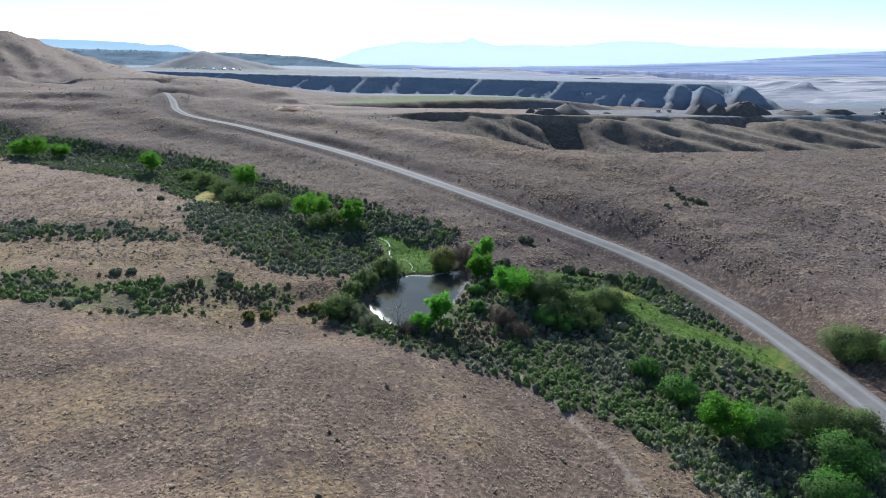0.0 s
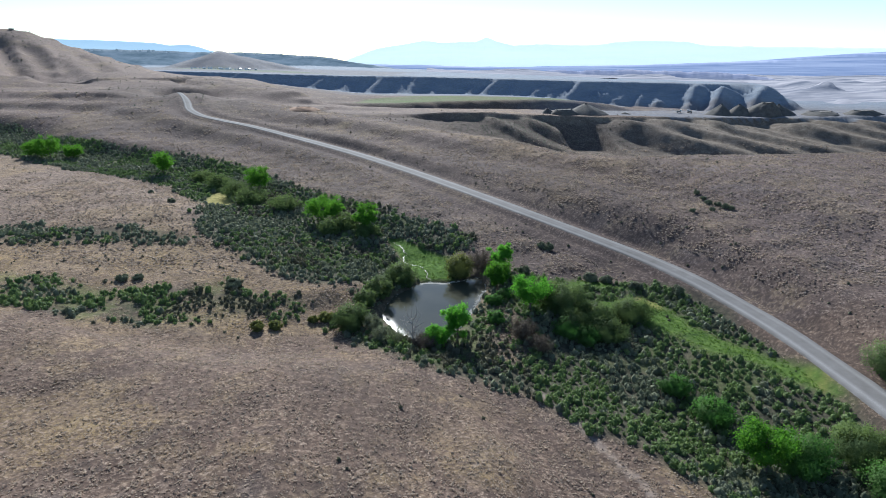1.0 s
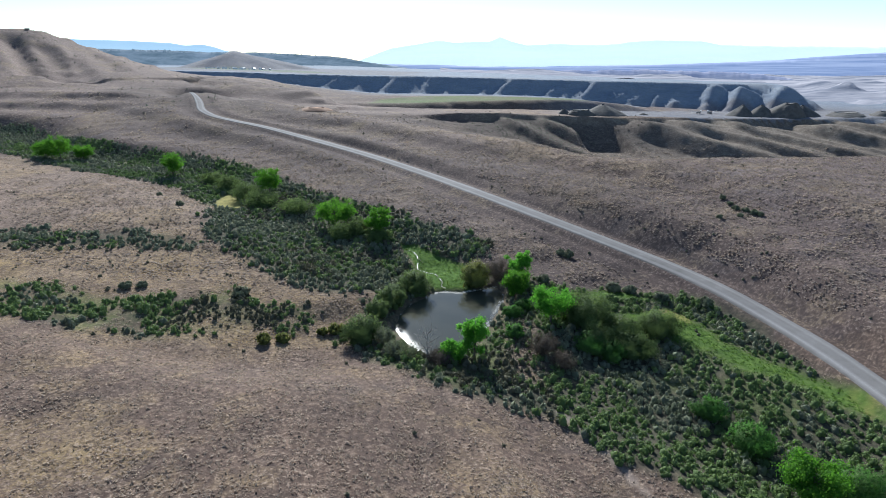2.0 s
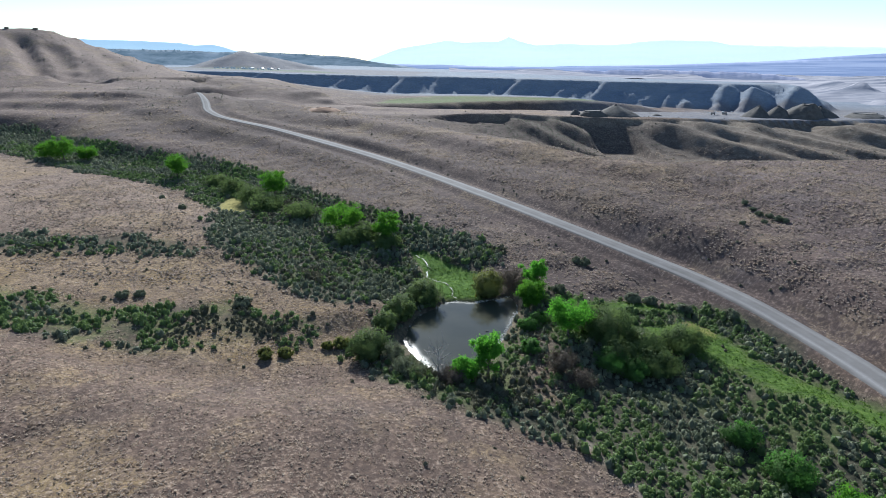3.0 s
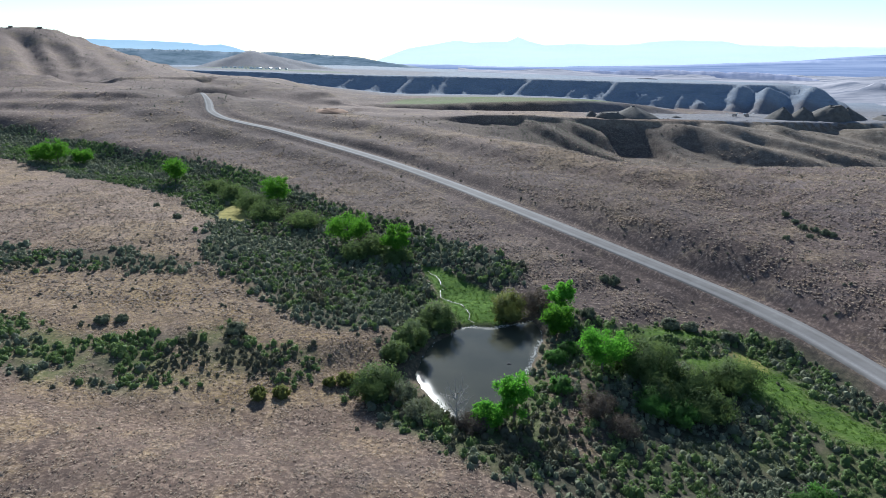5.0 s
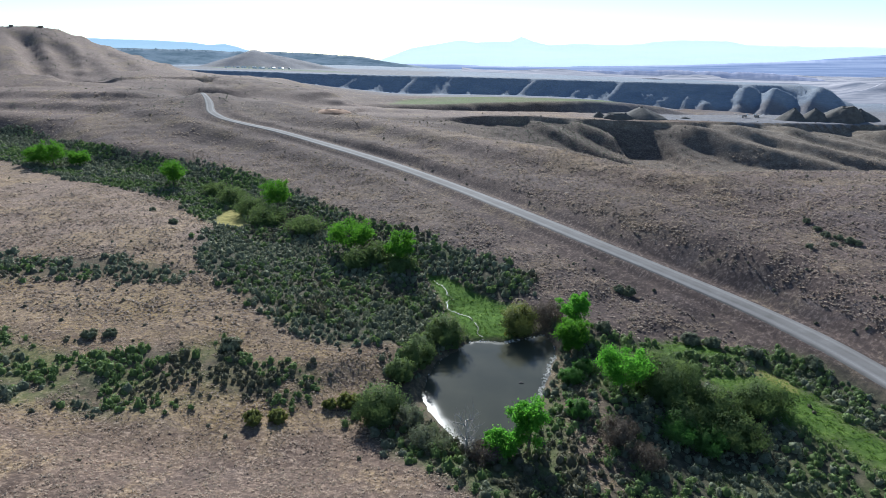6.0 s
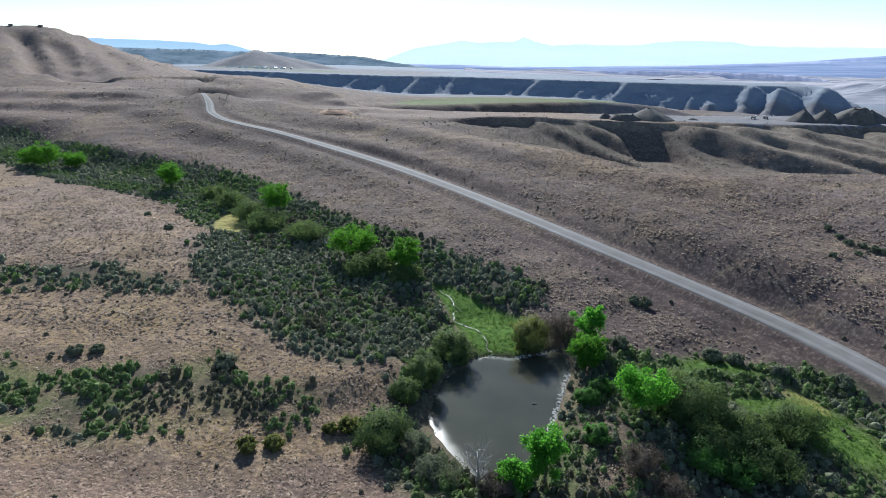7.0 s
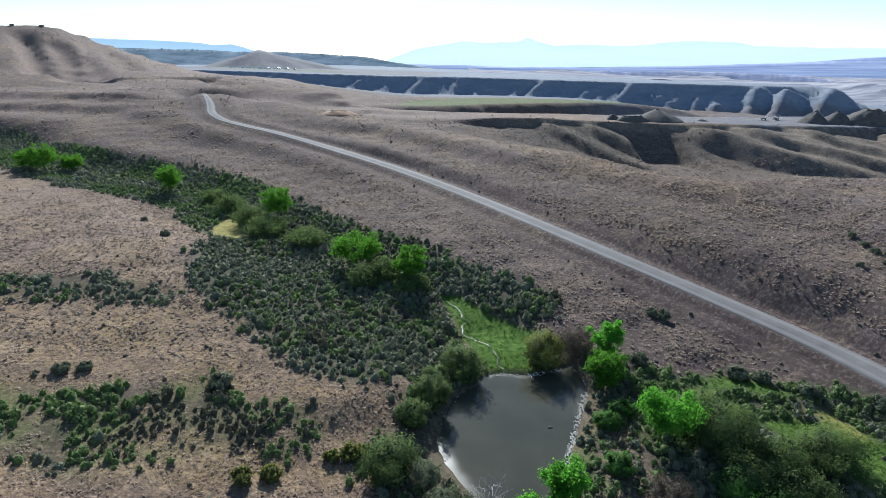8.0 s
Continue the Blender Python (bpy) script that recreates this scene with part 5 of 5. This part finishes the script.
def build_shore_stones():
    g = np.random.default_rng(71)
    kinds = []
    for k in range(5):
        me = stone_mesh(900 + k)
        v = np.array([tuple(q.co) for q in me.vertices])
        f = np.array([tuple(q.vertices) for q in me.polygons])
        kinds.append((v, f))
        bpy.data.meshes.remove(me)
    pieces = []
    ring = np.vstack([POND, POND[:1]])
    for a, b in zip(ring, ring[1:]):
        ln = np.linalg.norm(b - a)
        mid = (a + b) / 2
        east = mid[0] > -1.5 and mid[1] < 107
        north = mid[1] > 107.5
        for i in range(int(ln * (26 if east and vnoise(np.array(mid[1] / 4), np.array(0.5), 3) > 0.35 else 20 if north and mid[0] > -3.5 else 5 if north else 1))):
            p = a + (b - a) * g.uniform() + g.normal(0, 0.26, 2)
            v, f = kinds[g.integers(0, 5)]
            pieces.append((v * g.uniform(0.08, 0.26) + np.array([p[0], p[1], POND_Z + 0.05]), f))
    me = mesh_from("shore_stones", *joined(pieces), STONE, False)
    return tagged(new("shore_stones", me), "pale stones strewn along the pond's edge", "stones", kind="stuff")


def ribbon(name, label, row, wide, material, lift, seed):
    """A narrow strip that lies on the ground along a line."""
    pts = []
    for (ax, ay), (bx, by) in zip(row, row[1:]):
        n = max(2, int(math.hypot(bx - ax, by - ay) / 0.5))
        pts += [(ax + (bx - ax) * i / n, ay + (by - ay) * i / n) for i in range(n)]
    p = np.array(pts)
    p += 2.2 * (np.stack([fbm(p[:, 1] / 1.6, p[:, 0] * 0, seed), fbm(p[:, 1] / 2.2, p[:, 0] * 0, seed + 1)], -1) - 0.5)
    d = np.gradient(p, axis=0)
    d /= np.linalg.norm(d, axis=1)[:, None]
    nrm = np.stack([d[:, 1], -d[:, 0]], -1)
    w = wide * (0.5 + vnoise(np.arange(len(p)) / 2.5, np.arange(len(p)) * 0.0, seed + 2))[:, None]
    cols = [p - nrm * w * 0.5, p, p + nrm * w * 0.5]
    z = land(p[:, 0], p[:, 1]) + lift + 0.34 * (vnoise(np.arange(len(p)) / 3.1, np.arange(len(p)) * 0.0, seed + 4) - 0.55)
    v = np.stack([np.column_stack([c, z]) for c in cols], 1).reshape(-1, 3)
    me = mesh_from(name, v, grid_faces(len(p), 3), material)
    return tagged(new(name, me), label, "stream", kind="structure")


build_shore_stones()
ribbon("water_stream", "thin bright stream winding through the wet meadow", [(-17.4, 128.6), (-14.5, 125.5), (-13.4, 121.6), (-13.0, 117.8), (-9.6, 115.2), (-8.3, 112), (-7, 108.8)], 0.11, RUNNEL, 0.10, 31)

rock = thing("pond_rock", "small dark rock standing out of the pond", "rock", (-2.3, 97.2, POND_Z - 0.05))
part("stone", stone_mesh(44, 0.7), rock).data.materials.append(DARK_STONE)


# ---- gravel pit on the far bench ----
def heap(x, y, wide, high, seed, label, name="gravel_mound", flat=0.0):
    g = np.random.default_rng(seed)
    seg, rings = 28, 9
    a = np.arange(seg) / seg * 2 * math.pi
    skew = g.normal(0, 0.08 * wide, 2)
    vs = []
    for i in range(rings + 1):
        t = i / rings
        r = wide * 0.5 * (1 - t * (1 - flat) * 0.97) * (1 + 0.10 * np.sin(a * 2 + seed) + 0.06 * np.sin(a * 5 + seed * 2) + 0.03 * g.normal(0, 1, seg))
        h = high * t ** 0.93 * (1 + 0.04 * np.sin(a * 3)) - 0.9 * (1 - t) ** 3
        vs.append(np.stack([np.cos(a) * r + skew[0] * t, np.sin(a) * r + skew[1] * t, h], -1))
    v = np.concatenate(vs + [np.array([[skew[0], skew[1], high * 1.02]])])
    f = grid_faces(rings + 1, seg, True)
    cap = np.array([[rings * seg + j, rings * seg + (j + 1) % seg, len(v) - 1, len(v) - 1] for j in range(seg)])
    me = bpy.data.meshes.new(name)
    me.from_pydata(v.tolist(), [], [q[::-1] for q in f.tolist()] + [q[:3][::-1] for q in cap.tolist()])
    for pl in me.polygons:
        pl.use_smooth = True
    me.materials.append(ORANGE if name == "orange_heap" else SPOIL)
    z = float(land(x, y)[0])
    ob = new(name, me)
    ob.location = (x, y, z - 0.2)
    return tagged(ob, label, "gravel pile", "gravel piles on the bench")


for i, (x, y, w, h) in enumerate([(135.5, 343, 17, 6.0), (145.5, 341, 17, 6.1), (168, 343, 17, 5.8)]):
    heap(x, y, w, h, 50 + i, "conical heap of dark crushed gravel on the bench")
heap(156, 342, 25, 7.2, 55, "large flat-topped heap of dark crushed gravel", "gravel_mound", 0.22)
heap(61.5, 331, 27, 5.8, 61, "large brown spoil mound at the lip of the bench", "spoil_mound")
heap(50, 327, 18, 3.0, 62, "low flat-topped spoil heap beside the mound", "spoil_heap", 0.45)
heap(41, 330, 8, 2.6, 67, "small brown spoil heap at the end of the pad", "spoil_heap", 0.2)
heap(188, 339, 22, 2.0, 63, "long low heap of dark gravel", "gravel_mound", 0.5)
heap(211, 341, 20, 2.4, 64, "long low heap of dark gravel", "gravel_mound", 0.45)
heap(-76, 277, 17, 1.1, 66, "low heap of orange subsoil on the bench", "orange_heap", 0.35)
heap(84, 338, 7, 1.1, 65, "small dark heap of gravel on the flat", "gravel_mound")


def block(x0, x1, y0, y1, z0, z1, bevel=0.05):
    """A box with softened edges, as a bmesh."""
    bm = bmesh.new()
    bmesh.ops.create_cube(bm, size=1.0)
    for v in bm.verts:
        v.co = Vector(((x0 + x1) / 2 + v.co.x * (x1 - x0), (y0 + y1) / 2 + v.co.y * (y1 - y0), (z0 + z1) / 2 + v.co.z * (z1 - z0)))
    bmesh.ops.bevel(bm, geom=bm.edges[:], offset=bevel, segments=1, affect="EDGES")
    return bm


def made(name, bm, material):
    me = bpy.data.meshes.new(name)
    bm.to_mesh(me)
    bm.free()
    me.materials.append(material)
    return me


def wheel_mesh(r, wide):
    bm = bmesh.new()
    bmesh.ops.create_cone(bm, cap_ends=True, segments=16, radius1=r, radius2=r, depth=wide, matrix=Matrix.Rotation(radians(90), 4, "X"))
    return made("wheel", bm, DARK_STONE)


def screener(x, y, turn):
    z = float(land(x, y)[0])
    rig = thing("gravel_screener", "pale gravel screening plant with a sloping conveyor", "machine", (x, y, z))
    rig.rotation_euler, rig.scale = (0, 0, radians(turn)), (0.42, 0.42, 0.42)
    part("body", made("body", block(-2.5, 2.5, -1.3, 1.3, 0.9, 2.8), SHED), rig)
    part("hopper", made("hopper", block(-3.6, -1.4, -1.5, 1.5, 2.8, 4.0), STEEL), rig)
    belt = part("conveyor", made("conveyor", block(0, 9, -0.5, 0.5, -0.15, 0.25), STEEL), rig)
    belt.location, belt.rotation_euler = (2.0, 0, 1.6), (0, radians(-12), 0)
    for wx in (-1.8, 1.8):
        for wy in (-1.4, 1.4):
            w = part("wheel", wheel_mesh(0.55, 0.4), rig)
            w.location = (wx, wy, 0.5)
    return rig


def loader(x, y, turn):
    z = float(land(x, y)[0])
    rig = thing("wheel_loader", "pale wheel loader parked on the gravel bench", "machine", (x, y, z))
    rig.rotation_euler = (0, 0, radians(turn))
    part("body", made("body", block(-3.2, 0.4, -1.2, 1.2, 0.9, 2.2), STEEL), rig)
    part("cab", made("cab", block(-0.9, 0.7, -0.9, 0.9, 2.2, 3.5), SHED), rig)
    arm = part("arm", made("arm", block(0, 3.2, -0.5, 0.5, -0.2, 0.2), STEEL), rig)
    arm.location, arm.rotation_euler = (0.4, 0, 1.8), (0, radians(16), 0)
    part("bucket", made("bucket", block(3.1, 4.3, -1.5, 1.5, 0.2, 1.3), STEEL), rig)
    for wx in (-2.2, 0.9):
        for wy in (-1.25, 1.25):
            w = part("wheel", wheel_mesh(0.8, 0.55), rig)
            w.location = (wx, wy, 0.75)
    return rig


screener(116, 350, 160)
screener(123, 353, 15)
loader(229, 331, 200)


# ---- shelters on the hill, farm buildings under the lone hill ----
def shelter(x, y, turn, long):
    z = float(land(x, y)[0])
    hut = thing("hilltop_shelter", "small flat-roofed open shelter on the hilltop", "shelter", (x, y, z))
    hut.rotation_euler, hut.scale = (0, 0, radians(turn)), (0.42, 0.42, 0.38)
    part("roof", made("roof", block(-long / 2, long / 2, -1.8, 1.8, 2.3, 2.65), SHED), hut)
    part("wall", made("wall", block(-long / 2 + 0.3, long / 2 - 0.3, 1.3, 1.45, -0.4, 2.3), SHED), hut)
    for px in (-long / 2 + 0.3, long / 2 - 0.3):
        part("post", made("post", block(px - 0.12, px + 0.12, -1.5, -1.26, -0.5, 2.3), SHED), hut)
    return hut


shelter(-341, 432, 38, 6.5)
shelter(-327, 441.5, 40, 7.5)


def farm_building(x, y, turn, long, wide, high):
    z = float(land(x, y)[0])
    house = thing("farm_building", "small white farm building with a pale metal roof", "building", (x, y, z), "farm buildings on the terrace")
    house.rotation_euler = (0, 0, radians(turn))
    part("wall", made("wall", block(-long / 2, long / 2, -wide / 2, wide / 2, -0.5, high), STEEL), house)
    bm = bmesh.new()
    e, t = 0.4, high + wide * 0.28
    a = [bm.verts.new((sx * (long / 2 + e), sy * (wide / 2 + e), high - 0.1)) for sx in (-1, 1) for sy in (-1, 1)]
    r = [bm.verts.new((sx * (long / 2 + e), 0, t)) for sx in (-1, 1)]
    for q in ((a[0], a[2], r[1], r[0]), (a[3], a[1], r[0], r[1]), (a[1], a[0], r[0]), (a[2], a[3], r[1]), (a[0], a[1], a[3], a[2])):
        bm.faces.new(q)
    bmesh.ops.recalc_face_normals(bm, faces=bm.faces)
    part("roof", made("roof", bm, ROOF), house)
    return house


for i, (bx, by, bl) in enumerate([(-392, 905, 9), (-372, 915, 12), (-357, 912, 10), (-345, 922, 8), (-330, 918, 9), (-322, 925, 7)]):
    farm_building(bx, by, 20 * i, bl * 0.42, 2.8, 1.7)


def build_far_trees():
    g = np.random.default_rng(81)
    az = np.radians(np.concatenate([g.uniform(-36, -26, 90), g.uniform(-30, -13, 120)]))
    r = g.uniform(2330, 2460, len(az))
    x1, y1 = r * np.sin(az), r * np.cos(az)
    x2, y2 = g.uniform(-415, -330, 26), g.uniform(890, 925, 26)
    pieces = []
    zs = np.interp(np.degrees(az), [-40, -32.7, -28, -23.8, -20, -16, -12.6], [1.1, 1.08, 1.0, 0.86, 0.84, 0.66, 0.43])
    for x, y, e, rr in zip(x1, y1, zs, r):
        w = g.uniform(5, 17)
        v, f = shrub_kind(10, g, 7, 3)
        pieces.append((v * np.array([w, w, w * 0.8]) + np.array([x, y, 36 + 2300 * math.tan(math.radians(e)) - 3]), f))
    for x, y, z in zip(x2, y2, land(x2, y2)):
        w = g.uniform(3, 6.5)
        v, f = shrub_kind(10, g, 7, 3)
        pieces.append((v * np.array([w, w, w]) + np.array([x, y, z - 0.2]), f))
    # the terrace material gives these trees its painted haze and glow too
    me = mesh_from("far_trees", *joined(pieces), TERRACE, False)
    return tagged(new("far_trees", me), "far dark trees along the terraces", "trees", kind="stuff")


build_far_trees()
